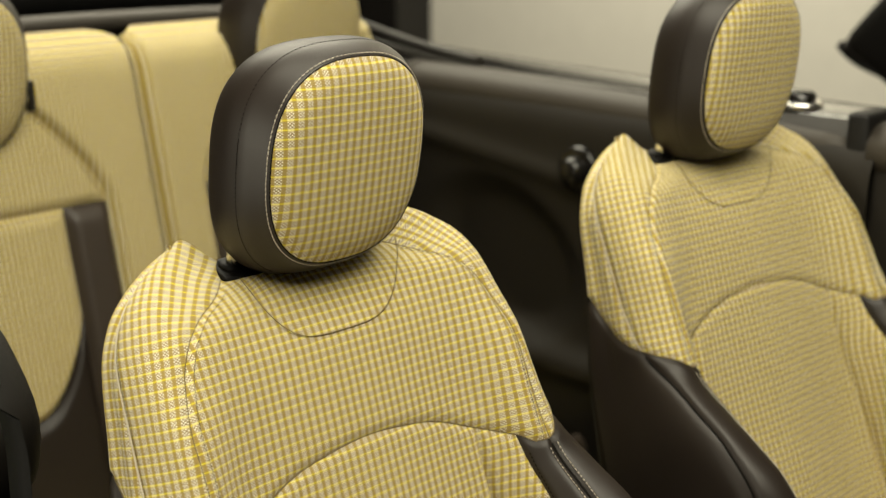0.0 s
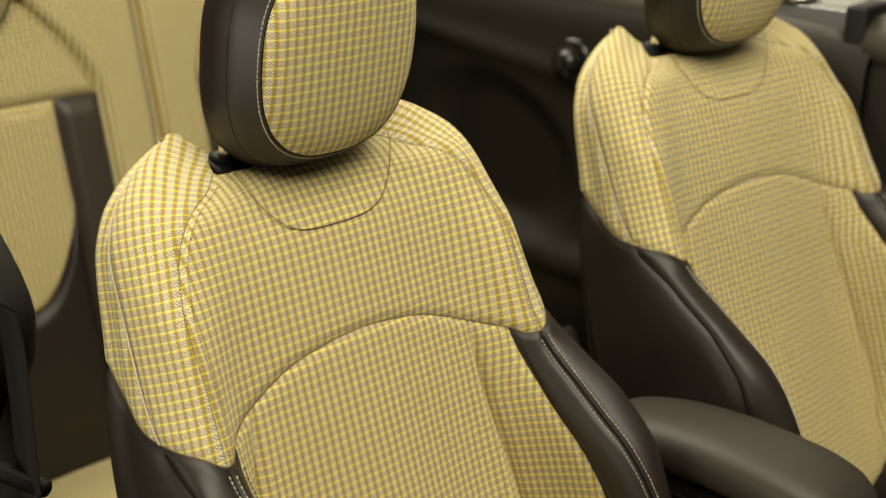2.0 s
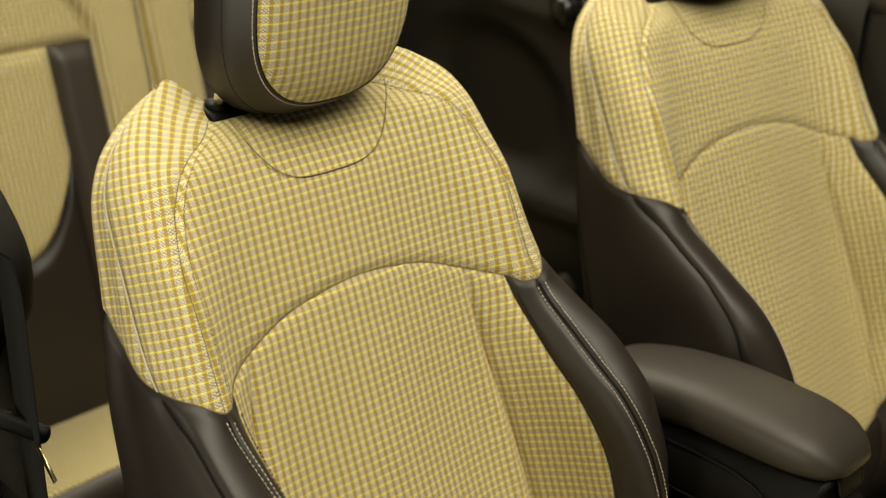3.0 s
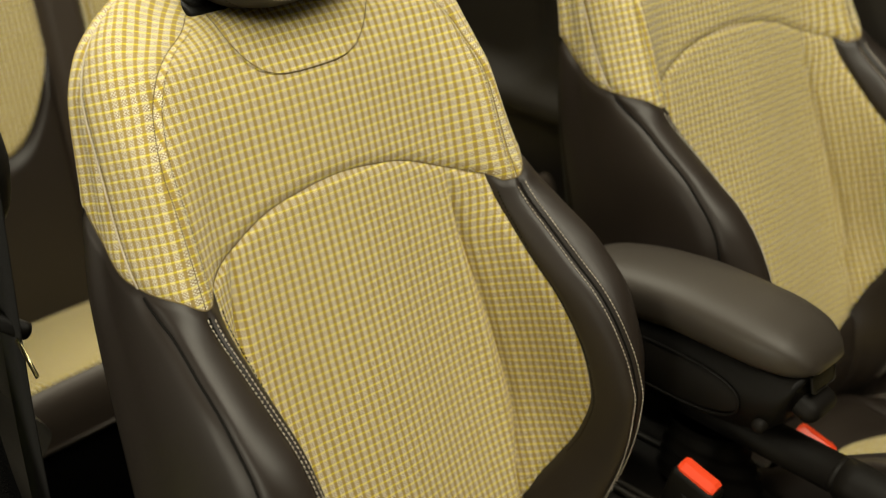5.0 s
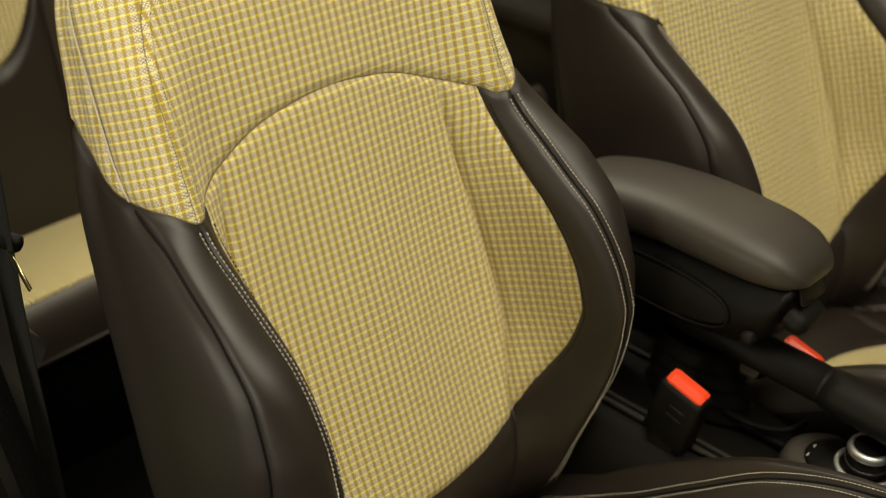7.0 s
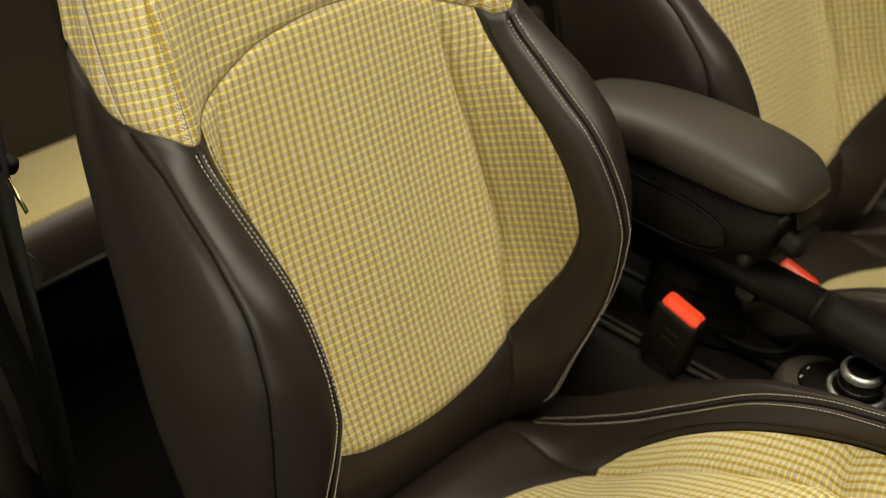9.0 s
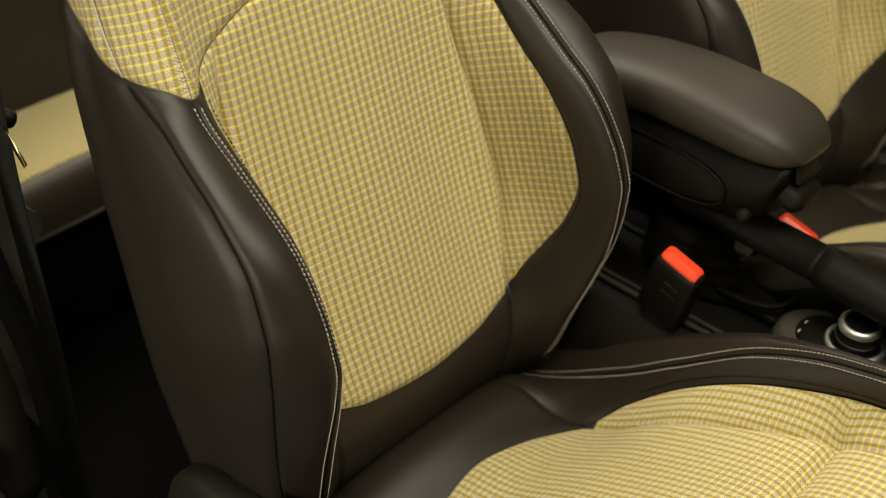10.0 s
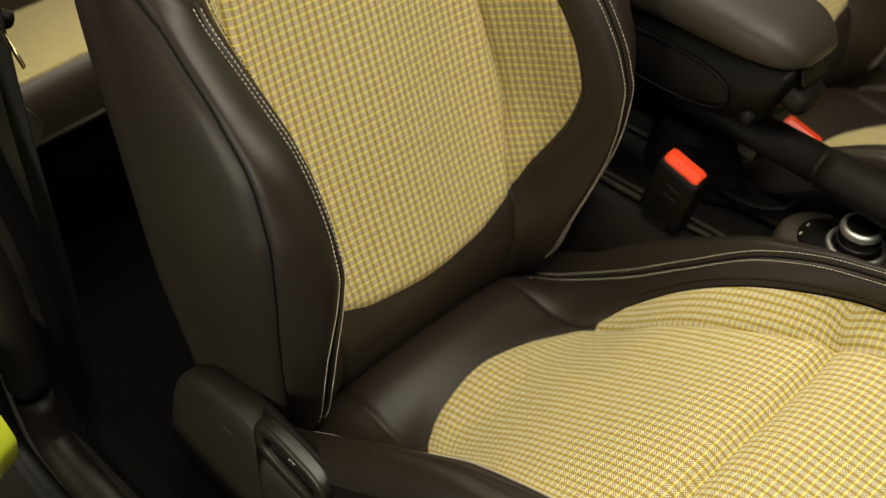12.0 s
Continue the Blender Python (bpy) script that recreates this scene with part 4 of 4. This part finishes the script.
def buckle(x, y, z, lean):
    root = empty("belt_buckle", (x, y, z - 0.2))
    rot = Matrix.Rotation(radians(-14), 3, "X") @ Matrix.Rotation(radians(lean), 3, "Y")
    m = Matrix.Translation((x, y, z)) @ rot.to_4x4()
    bm = block((0.031, 0.064, 0.095), (0, 0, -0.051), 0.006, None, 3, (0.92, 0.96))
    bm.transform(m)
    housing = part("housing", bm, PLASTIC, root, "black buckle housing")
    bm = bmesh.new()
    prof = [(-0.0105, -0.006), (-0.0105, 0.003), (-0.0085, 0.005), (0.0015, 0.0052), (0.0095, -0.001), (0.0105, -0.006)]
    ends = [[bm.verts.new((x, y, z)) for x, z in prof] for y in (-0.026, -0.021, 0.021, 0.026)]
    for k in (0, 3):
        for v in ends[k]:
            v.co.x *= 0.78
            v.co.z = min(v.co.z, 0.003)
    for a, b in zip(ends[:-1], ends[1:]):
        for k in range(len(prof) - 1):
            bm.faces.new((a[k], a[k + 1], b[k + 1], b[k]))
    bm.faces.new(ends[0])
    bm.faces.new(ends[-1][::-1])
    bm.transform(m)
    part("release_button", bm, RED, root, "bright red release button", False)
    for dz in (-0.030, -0.046):
        bm = block((0.0335, 0.022, 0.003), (0, 0.004, dz), 0.001)
        bm.transform(m)
        part("housing_rib", bm, PLASTIC, housing, "")
    bm = block((0.022, 0.040, 0.13), (0, 0, -0.15), 0.006)
    bm.transform(m)
    part("stalk", bm, SHELL, root, "black buckle stalk")
    return tagged(root, "black seat belt buckle with a red button, beside the seat", "buckle", "front belt buckles")


buckle(0.100, 0.279, 0.549, 6)
buckle(-0.105, 0.319, 0.516, -8)


# ================= rear seats =================
def rear_seat(sign):
    root = empty("rear_seat", (sign * 0.3, -0.9, 0.17))
    lean = math.tan(radians(12))

    def back(name, xa, xb, zlo, zhi, mat, n, puff, label):
        """One padded field of the backrest between x = xa(z)..xb(z) and the heights zlo(x)..zhi(x)."""
        X, T = np.meshgrid(np.linspace(0, 1, n), np.linspace(0, 1, 48))
        x = xa(np.full_like(T, 0.9)) + (xb(np.full_like(T, 0.9)) - xa(np.full_like(T, 0.9))) * X
        for turn in range(4):
            z = zlo(x) + (zhi(x) - zlo(x)) * T
            x = xa(z) + (xb(z) - xa(z)) * X
        edge = np.minimum(1, np.minimum(np.minimum(X, 1 - X) * (xb(z) - xa(z)), np.minimum(T, 1 - T) * (zhi(x) - zlo(x))) / 0.022)
        y = -1.035 - (z - 0.85) * lean + puff * (1 - (1 - edge) ** 2)
        roll = np.clip((z - 1.165) / 0.06, 0, 1)
        y = y - 0.085 * (1 - np.sqrt(1 - roll ** 2 + 1e-9)) - 0.004 * np.exp(-((z - 1.178) / 0.005) ** 2)
        y = y - 0.022 * np.clip((0.022 - x) / 0.022, 0, 1) ** 2
        P = np.stack([sign * x, y, z], -1)
        child(name, grid_mesh(name, P, mat, np.stack([x, z], -1), flip=sign > 0), root, label)

    const = lambda c: (lambda x: np.full_like(x, c))
    top = lambda x: 1.225 - 0.05 * np.clip((x - 0.51) / 0.07, 0, 1) ** 2 - 0.016 * np.clip((0.05 - x) / 0.05, 0, 1) ** 2
    dip = lambda x: 0.60 + 0.16 * np.clip(np.abs(x - 0.31) / 0.125, 0, 1) ** 2.2
    band_z = lambda x: 0.942 + 0 * x
    sweep = lambda z: 0.103 + 0.145 * np.clip((z - 0.942) / 0.20, 0, 1) ** 1.5
    back("yoke", sweep, const(0.56), band_z, top, CLOTH_REAR, 60, 0.012, "yellow checked cloth upper back")
    back("inner_field", const(0.003), sweep, const(0.26), top, CLOTH_REAR, 30, 0.018, "yellow checked cloth inner field")
    back("insert", const(0.186), const(0.44), dip, band_z, CLOTH_REAR, 40, 0.014, "yellow ribbed cloth insert")
    # inner bolster in the lit leather, outer bolster and lower panel in the dark
    back("bolster", const(0.103), const(0.186), const(0.26), band_z, LEATHER_REAR_LIT, 16, 0.018, "dark leather bolster")
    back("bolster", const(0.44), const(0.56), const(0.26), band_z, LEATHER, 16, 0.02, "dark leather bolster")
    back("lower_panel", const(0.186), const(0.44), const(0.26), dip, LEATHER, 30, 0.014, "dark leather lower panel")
    zq = np.linspace(0.955, 1.15, 40)
    line = np.stack([sign * (sweep(zq) + 0.010), -1.035 - (zq - 0.85) * lean + 0.012, zq], 1)
    tagged(child("yoke_stitching", stitches("yoke_stitching", [(line, np.tile([0, 1.0, 0.2], (40, 1)))], 0.0075, 0.0050, 0.0018, SEAM_CLOTH), root, "brown stitching beside the seam"), kind="stuff")
    xq = np.linspace(0.03, 0.54, 30)
    part("top_seam", tube(np.stack([sign * xq, np.full(30, -1.035 - 0.328 * lean + 0.008), np.full(30, 1.178)], 1), 0.0018, 6), SEAM_CLOTH, root)
    part("back_board", block((0.555, 0.06, 0.72), (sign * 0.283, -1.145, 0.80), 0.02, Matrix.Rotation(radians(12), 3, "X")), SHELL, root, "dark backrest core")
    # cushion
    def seat_field(name, ya, yb, xa, xb, mat, label, nose=False):
        X, T = np.meshgrid(np.linspace(xa, xb, 30), np.linspace(0, 1, 24))
        y = ya + (yb - ya) * T
        z = 0.452 + 0.36 * np.minimum(0, y + 0.535) + 0.008 * (1 - ((X - 0.29) / 0.28) ** 2)
        if nose:
            z = z - 0.075 * (1 - np.sqrt(np.clip(1 - T ** 2.4, 0, 1)))
        e = np.minimum(1, np.minimum(np.minimum(T, 1 - T) * abs(yb - ya), np.minimum(X - xa, xb - X) + 0.004) / 0.012)
        z = z - 0.006 * (1 - e) ** 2 * (0 if nose else 1)
        child(name, grid_mesh(name, np.stack([sign * X, y, z], -1), mat, np.stack([X, y], -1), flip=sign < 0), root, label)

    seat_field("seat_cloth", -1.03, -0.535, 0.05, 0.56, CLOTH_REAR, "yellow ribbed cloth seat")
    seat_field("seat_nose", -0.535, -0.50, 0.02, 0.58, LEATHER_REAR_LIT, "dark leather front edge, lightened where it faces the light", True)
    xq = np.linspace(0.05, 0.56, 30)
    line = np.stack([sign * xq, np.full(30, -0.541), 0.4515 + 0.36 * -0.006 + 0.008 * (1 - ((xq - 0.29) / 0.28) ** 2)], 1)
    tagged(child("seat_stitching", stitches("seat_stitching", [(line, np.tile([0, 0.0, 1.0], (30, 1)))], 0.0075, 0.0050, 0.0022, SEAM_CLOTH), root, "brown stitching along the cloth's front edge"), kind="stuff")
    part("nose_piping", tube([(sign * 0.03, -0.499, 0.376), (sign * 0.3, -0.497, 0.384), (sign * 0.57, -0.499, 0.376)], 0.004, 8), LEATHER_REAR_LIT, root, "leather piping")
    part("seat_front", block((0.56, 0.03, 0.21), (sign * 0.30, -0.518, 0.272), 0.008), CARPET_SHADED, root, "black seat front")
    part("seat_core", block((0.56, 0.46, 0.09), (sign * 0.30, -0.77, 0.215), 0.02), SHELL, root, "dark cushion core")
    head_restraint(root, (sign * 0.351 + 0.011, -0.975, -0.02), 1.28, CLOTH_REAR, False)
    for sx in (0.07, -0.07):
        part("head_post", tube([(sign * 0.340 + sx, -1.12, 1.12), (sign * 0.340 + sx, -1.11, 1.20)], 0.006, 12), CHROME, root, "chrome post")
    part("belt_guide", block((0.012, 0.02, 0.05), (sign * 0.212, -1.083, 1.135), 0.004), TRIM, root, "small dark belt guide")
    return tagged(root, "rear seat in yellow checked cloth with dark leather edges", "car seat", "rear seats")


rear_seat(1)
rear_seat(-1)


# ================= the body round the seats =================
def side_panel(sign, y_front):
    """Moulded inner side panel behind the doors, with its shoulder, recess and loudspeaker hollow."""
    ys = np.linspace(-1.45, y_front, 90)
    zs = np.linspace(0.17, 1.11, 80)
    Y, Z = np.meshgrid(ys, zs)
    X = np.full_like(Y, 0.640)
    X += 0.050 * np.clip((Z - 1.02) / 0.09, 0, 1) ** 2
    d = np.sqrt(((Y + 0.80 + 0.25 * (Z - 0.75)) / 0.19) ** 2 + ((Z - 0.74) / 0.15) ** 2)
    X += 0.035 * np.clip(1.15 - d, 0, 0.35) / 0.35
    X -= 0.035 * np.exp(-((Z - 0.56) / 0.035) ** 2)
    X -= 0.012 * np.exp(-((Z - 0.93 + 0.10 * (Y + 0.6)) / 0.022) ** 2)
    ob = new("side_panel", grid_mesh("side_panel", np.stack([sign * X, Y, Z], -1), TRIM, flip=sign < 0))
    return tagged(ob, "dark moulded plastic side panel beside the rear seat", "side panel", kind="structure")


side_panel(-1, -0.02)
side_panel(1, -0.30)


def shoulder_line(sign, y0, y1, name, label):
    """Rounded padded belt rail along the top of the side."""
    pts = smooth_path([(sign * 0.70, y0, 1.070), (sign * 0.705, (y0 + y1) / 2, 1.066), (sign * 0.705, y1, 1.056)], 24)
    ob = new(name, bm_mesh(name, tube(pts, 0.052, 24, 0.85), RAIL))
    return tagged(ob, label, "belt rail", kind="structure")


shoulder_line(-1, -1.12, -0.075, "belt_rail", "dark grey padded rail along the car's side")
shoulder_line(-1, -0.035, 0.9, "belt_rail_door", "dark grey padded top of the far door")
shoulder_line(1, -1.12, -0.42, "belt_rail", "dark grey padded rail along the car's side")
flat_box("door_far", (-0.80, -0.035, 0.25), (-0.66, 0.95, 1.05), TRIM, "dark inner face of the closed far door", "door", bevel=0.02)
flat_box("door_gap_seal", (-0.75, -0.074, 0.9), (-0.655, -0.036, 1.128), RUBBER, "black rubber strip in the door gap", "seal", bevel=0.008)


def outer_ledge(sign, y0, y1):
    pts = [(sign * 0.735, 1.078), (sign * 0.76, 1.088), (sign * 0.80, 1.098), (sign * 0.835, 1.104), (sign * 0.85, 1.098), (sign * 0.86, 1.06), (sign * 0.865, 0.7), (sign * 0.84, 0.3)]
    ys = np.linspace(y0, y1, 30)
    P = np.array([[(x, y, z + (0.012 if z > 1 else 0) * curve([-1.4, -0.6, 0.9], [2.2, 1.0, 0.2], y)) for x, z in pts] for y in ys])
    ob = new("body_side", grid_mesh("body_side", P, [GLOSS_BLACK], flip=sign < 0))
    return tagged(ob, "black upper body side below the window line", "car body", kind="structure")


outer_ledge(-1, -1.9, 1.2)


def chrome_cap():
    root = empty("lock_cap", (-0.715, -0.19, 1.11))
    bm = lathe([(0.0, 0.034), (0.030, 0.033), (0.036, 0.028), (0.038, 0.0)], 32)
    bm.transform(Matrix.Translation((-0.725, -0.205, 1.108)) @ Matrix.Diagonal((0.75, 0.95, 1, 1)))
    part("cap", bm, GLOSS_BLACK, root, "gloss black cap")
    a = np.linspace(0, 2 * math.pi, 41)
    ring = np.stack([-0.725 + 0.031 * np.cos(a), -0.205 + 0.040 * np.sin(a), np.full(41, 1.118)], 1)
    part("ring", tube(ring, 0.0075, 10, cap=False), CHROME, root, "bright chrome band")
    return tagged(root, "gloss black cap with a chrome band on the belt rail", "trim cap")


chrome_cap()


def fixing_knob():
    root = empty("roller_knob", (-0.62, -0.60, 0.95))
    for name, prof, mat in (("socket", [(0.0, 0.004), (0.040, 0.004), (0.046, 0.0), (0.046, -0.02)], GLOSS_BLACK),
                            ("knob", [(0.0, 0.030), (0.016, 0.029), (0.024, 0.022), (0.027, 0.010), (0.027, 0.0)], GLOSS_BLACK)):
        bm = lathe(prof, 36)
        bm.transform(Matrix.Translation((-0.628, -0.597, 0.957)) @ Matrix.Rotation(radians(90), 4, "Y"))
        part(name, bm, mat, root, "round black " + name)
    return tagged(root, "round black knob on the dark side panel", "knob")


fixing_knob()

# folded soft top behind the rear seats
def soft_top():
    root = empty("folded_soft_top", (0, -1.45, 1.05))
    for name, y, z, r, mat, label in (("front_bow", -1.36, 1.212, 0.026, RAIL, "grey padded front bow"), ("fold", -1.44, 1.16, 0.075, WEBBING, "dark folded roof fabric"),
                                      ("fold", -1.55, 1.29, 0.11, WEBBING, "dark folded roof fabric")):
        pts = smooth_path([(-0.69, y + 0.05, z - 0.035), (-0.4, y, z), (0.0, y - 0.01, z + 0.005), (0.4, y, z), (0.69, y + 0.05, z - 0.035)], 40)
        part(name, tube(pts, r, 20, 0.8), mat, root, label)
    for k, dz in enumerate((0.0, 0.028)):
        part("roof_bow", tube(smooth_path([(-0.66, -1.34 + 0.03 * k, 1.165 + dz), (-0.71, -1.15, 1.122 + dz), (-0.725, -0.95, 1.106 + dz * 0.6)], 16), 0.013, 12, 0.6), TRIM, root, "grey roof frame bow")
    part("base", block((1.36, 0.34, 0.62), (0, -1.50, 0.86), 0.03), SHELL, root, "dark roof well")
    return tagged(root, "folded dark fabric soft top behind the rear seats", "soft top")


soft_top()


# near side: pillar trim, belt, door opening
def pillar_trim():
    rows = []
    for z in np.linspace(0.17, 1.05, 50):
        y = float(curve([0.17, 0.5, 0.81, 0.87, 0.92, 0.99, 1.05], [-0.47, -0.47, -0.325, -0.275, -0.265, -0.32, -0.47], z))
        a = np.linspace(-math.pi / 2, math.pi / 2, 16)
        front = np.stack([0.655 + 0.055 * np.sin(a), y - 0.05 + 0.05 * np.cos(a), np.full(16, z)], 1)
        rows.append(np.concatenate([[[0.60, y - 0.25, z]], front, [[0.71, y - 0.25, z]]]))
    P = np.array(rows)
    ob = new("pillar_trim", grid_mesh("pillar_trim", P, SHELL))
    return tagged(ob, "dark rounded trim of the door pillar", "pillar", kind="structure")


pillar_trim()


def seat_belt():
    root = empty("seat_belt", (0.70, -0.2, 0.17))
    pts = smooth_path([(0.685, -0.182, 0.99), (0.68, -0.183, 0.944), (0.68, -0.192, 0.70), (0.68, -0.182, 0.465), (0.685, -0.18, 0.30), (0.69, -0.175, 0.17)], 50)
    bm = bmesh.new()
    rows = []
    for p in pts:
        p = Vector(p)
        w = Vector((0.05, -1.0, 0)) * -0.021
        n = Vector((1.0, 0.05, 0)) * 0.0008
        rows.append([bm.verts.new(p - w - n), bm.verts.new(p + w - n), bm.verts.new(p + w + n), bm.verts.new(p - w + n)])
    for a, b in zip(rows[:-1], rows[1:]):
        for k in range(4):
            bm.faces.new((a[k], a[(k + 1) % 4], b[(k + 1) % 4], b[k]))
    part("webbing", bm, WEBBING, root, "black woven webbing")
    part("guide", block((0.064, 0.016, 0.020), (0.686, -0.196, 0.797), 0.0075, Matrix.Rotation(radians(135), 3, "Z") @ Matrix.Rotation(radians(24), 3, "Y")), PLASTIC, root, "black plastic tongue holder")
    part("tongue", tube([(0.683, -0.172, 0.785), (0.683, -0.155, 0.772), (0.683, -0.138, 0.757)], 0.0052, 14, 0.3, up=(1, 0, 0)), BRASS, root, "shiny metal belt tongue")
    return tagged(root, "black seat belt hanging at the door pillar", "seat belt")


seat_belt()


def door_opening():
    band_pts = smooth_path([(0.77, -0.28, 0.85), (0.765, -0.225, 0.60), (0.76, -0.178, 0.443), (0.76, -0.172, 0.314), (0.76, -0.150, 0.232), (0.76, -0.069, 0.205),
                            (0.76, 0.06, 0.20), (0.76, 0.6, 0.20), (0.76, 1.0, 0.20)], 90)
    up = [p for p in band_pts if p[2] > 0.30 and p[1] < 0]
    low = [p for p in band_pts if not (p[2] > 0.30 and p[1] < 0)]
    ob = new("sill_trim", bm_mesh("sill_trim", tube(low, 0.030, 20, 0.75, up=(1, 0, 0)), SILL))
    tagged(ob, "dark grained plastic trim along the door sill", "sill trim", kind="structure")
    ob = new("pillar_lower_trim", bm_mesh("pillar_lower_trim", tube(up, 0.034, 20, 0.75, up=(1, 0, 0)), SILL))
    tagged(ob, "dark grained plastic trim up the door pillar", "pillar trim", kind="structure")
    seal = band_pts + np.array([0.035, -0.035, -0.02])
    ob = new("door_seal", bm_mesh("door_seal", tube(seal, 0.016, 14), RUBBER))
    tagged(ob, "black rubber door seal round the opening", "door seal", kind="structure")
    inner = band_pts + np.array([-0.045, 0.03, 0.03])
    ob = new("carpet_edge", bm_mesh("carpet_edge", tube(inner, 0.015, 14), CARPET_SHADED))
    tagged(ob, "dark welt along the carpet's edge", "welt", kind="structure")
    # painted quarter panel behind the seal
    rows = []
    for z in np.linspace(0.245, 1.0, 60):
        front = float(curve([0.245, 0.283, 0.325, 0.372, 0.392, 0.412, 0.464, 0.564, 0.8, 1.0], [-0.125, -0.095, -0.065, -0.052, -0.078, -0.12, -0.24, -0.42, -0.53, -0.57], z))
        rows.append([(0.83, front - 0.012, z), (0.852, front - 0.004, z), (0.86, front, z), (0.866, front - 0.006, z), (0.87, front - 0.03, z), (0.872, front - 0.3, z)])
    ob = new("body_side_near", grid_mesh("body_side_near", np.array(rows), PAINT))
    tagged(ob, "glossy lime yellow painted body behind the door", "car body", kind="structure")


door_opening()
strip = new("carpet_clip", bm_mesh("carpet_clip", tube(smooth_path([(0.711, -0.166, 0.199), (0.706, -0.146, 0.203), (0.702, -0.122, 0.199)], 10), 0.0010, 8), MARK))
tagged(strip, "thin pale strip lying on the carpet beside the sill", "clip")


# dark equipment standing in the hall beyond the car
def stand():
    root = empty("light_stand", (-1.9, -0.55, 0.0))
    part("pole", tube([(-1.9, -0.50, 0.0), (-1.9, -0.50, 0.9), (-1.9, -0.50, 1.5)], 0.02, 12), PLASTIC, root, "black pole")
    part("head", block((0.16, 0.26, 0.34), (-1.88, -0.53, 1.16), 0.05, Matrix.Rotation(radians(-32), 3, "X"), 4, (0.9, 0.7)), PLASTIC, root, "black angular head")
    part("yoke", tube(smooth_path([(-1.88, -0.50, 1.06), (-1.87, -0.60, 1.05), (-1.87, -0.68, 1.062), (-1.87, -0.745, 1.082)], 14), [0.06, 0.058, 0.055, 0.052, 0.05, 0.047, 0.044, 0.041, 0.038, 0.035, 0.031, 0.026, 0.02, 0.012], 14), PLASTIC, root, "black tapering arm")
    part("flap", block((0.05, 0.15, 0.05), (-1.88, -0.62, 1.165), 0.018, Matrix.Rotation(radians(62), 3, "X")), PLASTIC, root, "black flap")
    for a in (0.3, 2.4, 4.5):
        part("leg", tube([(-1.9, -0.50, 0.3), (-1.9 + 0.35 * math.cos(a), -0.50 + 0.35 * math.sin(a), 0.01)], 0.012, 8), PLASTIC, root, "black leg")
    return tagged(root, "black light stand standing on the hall floor", "light stand")


stand()
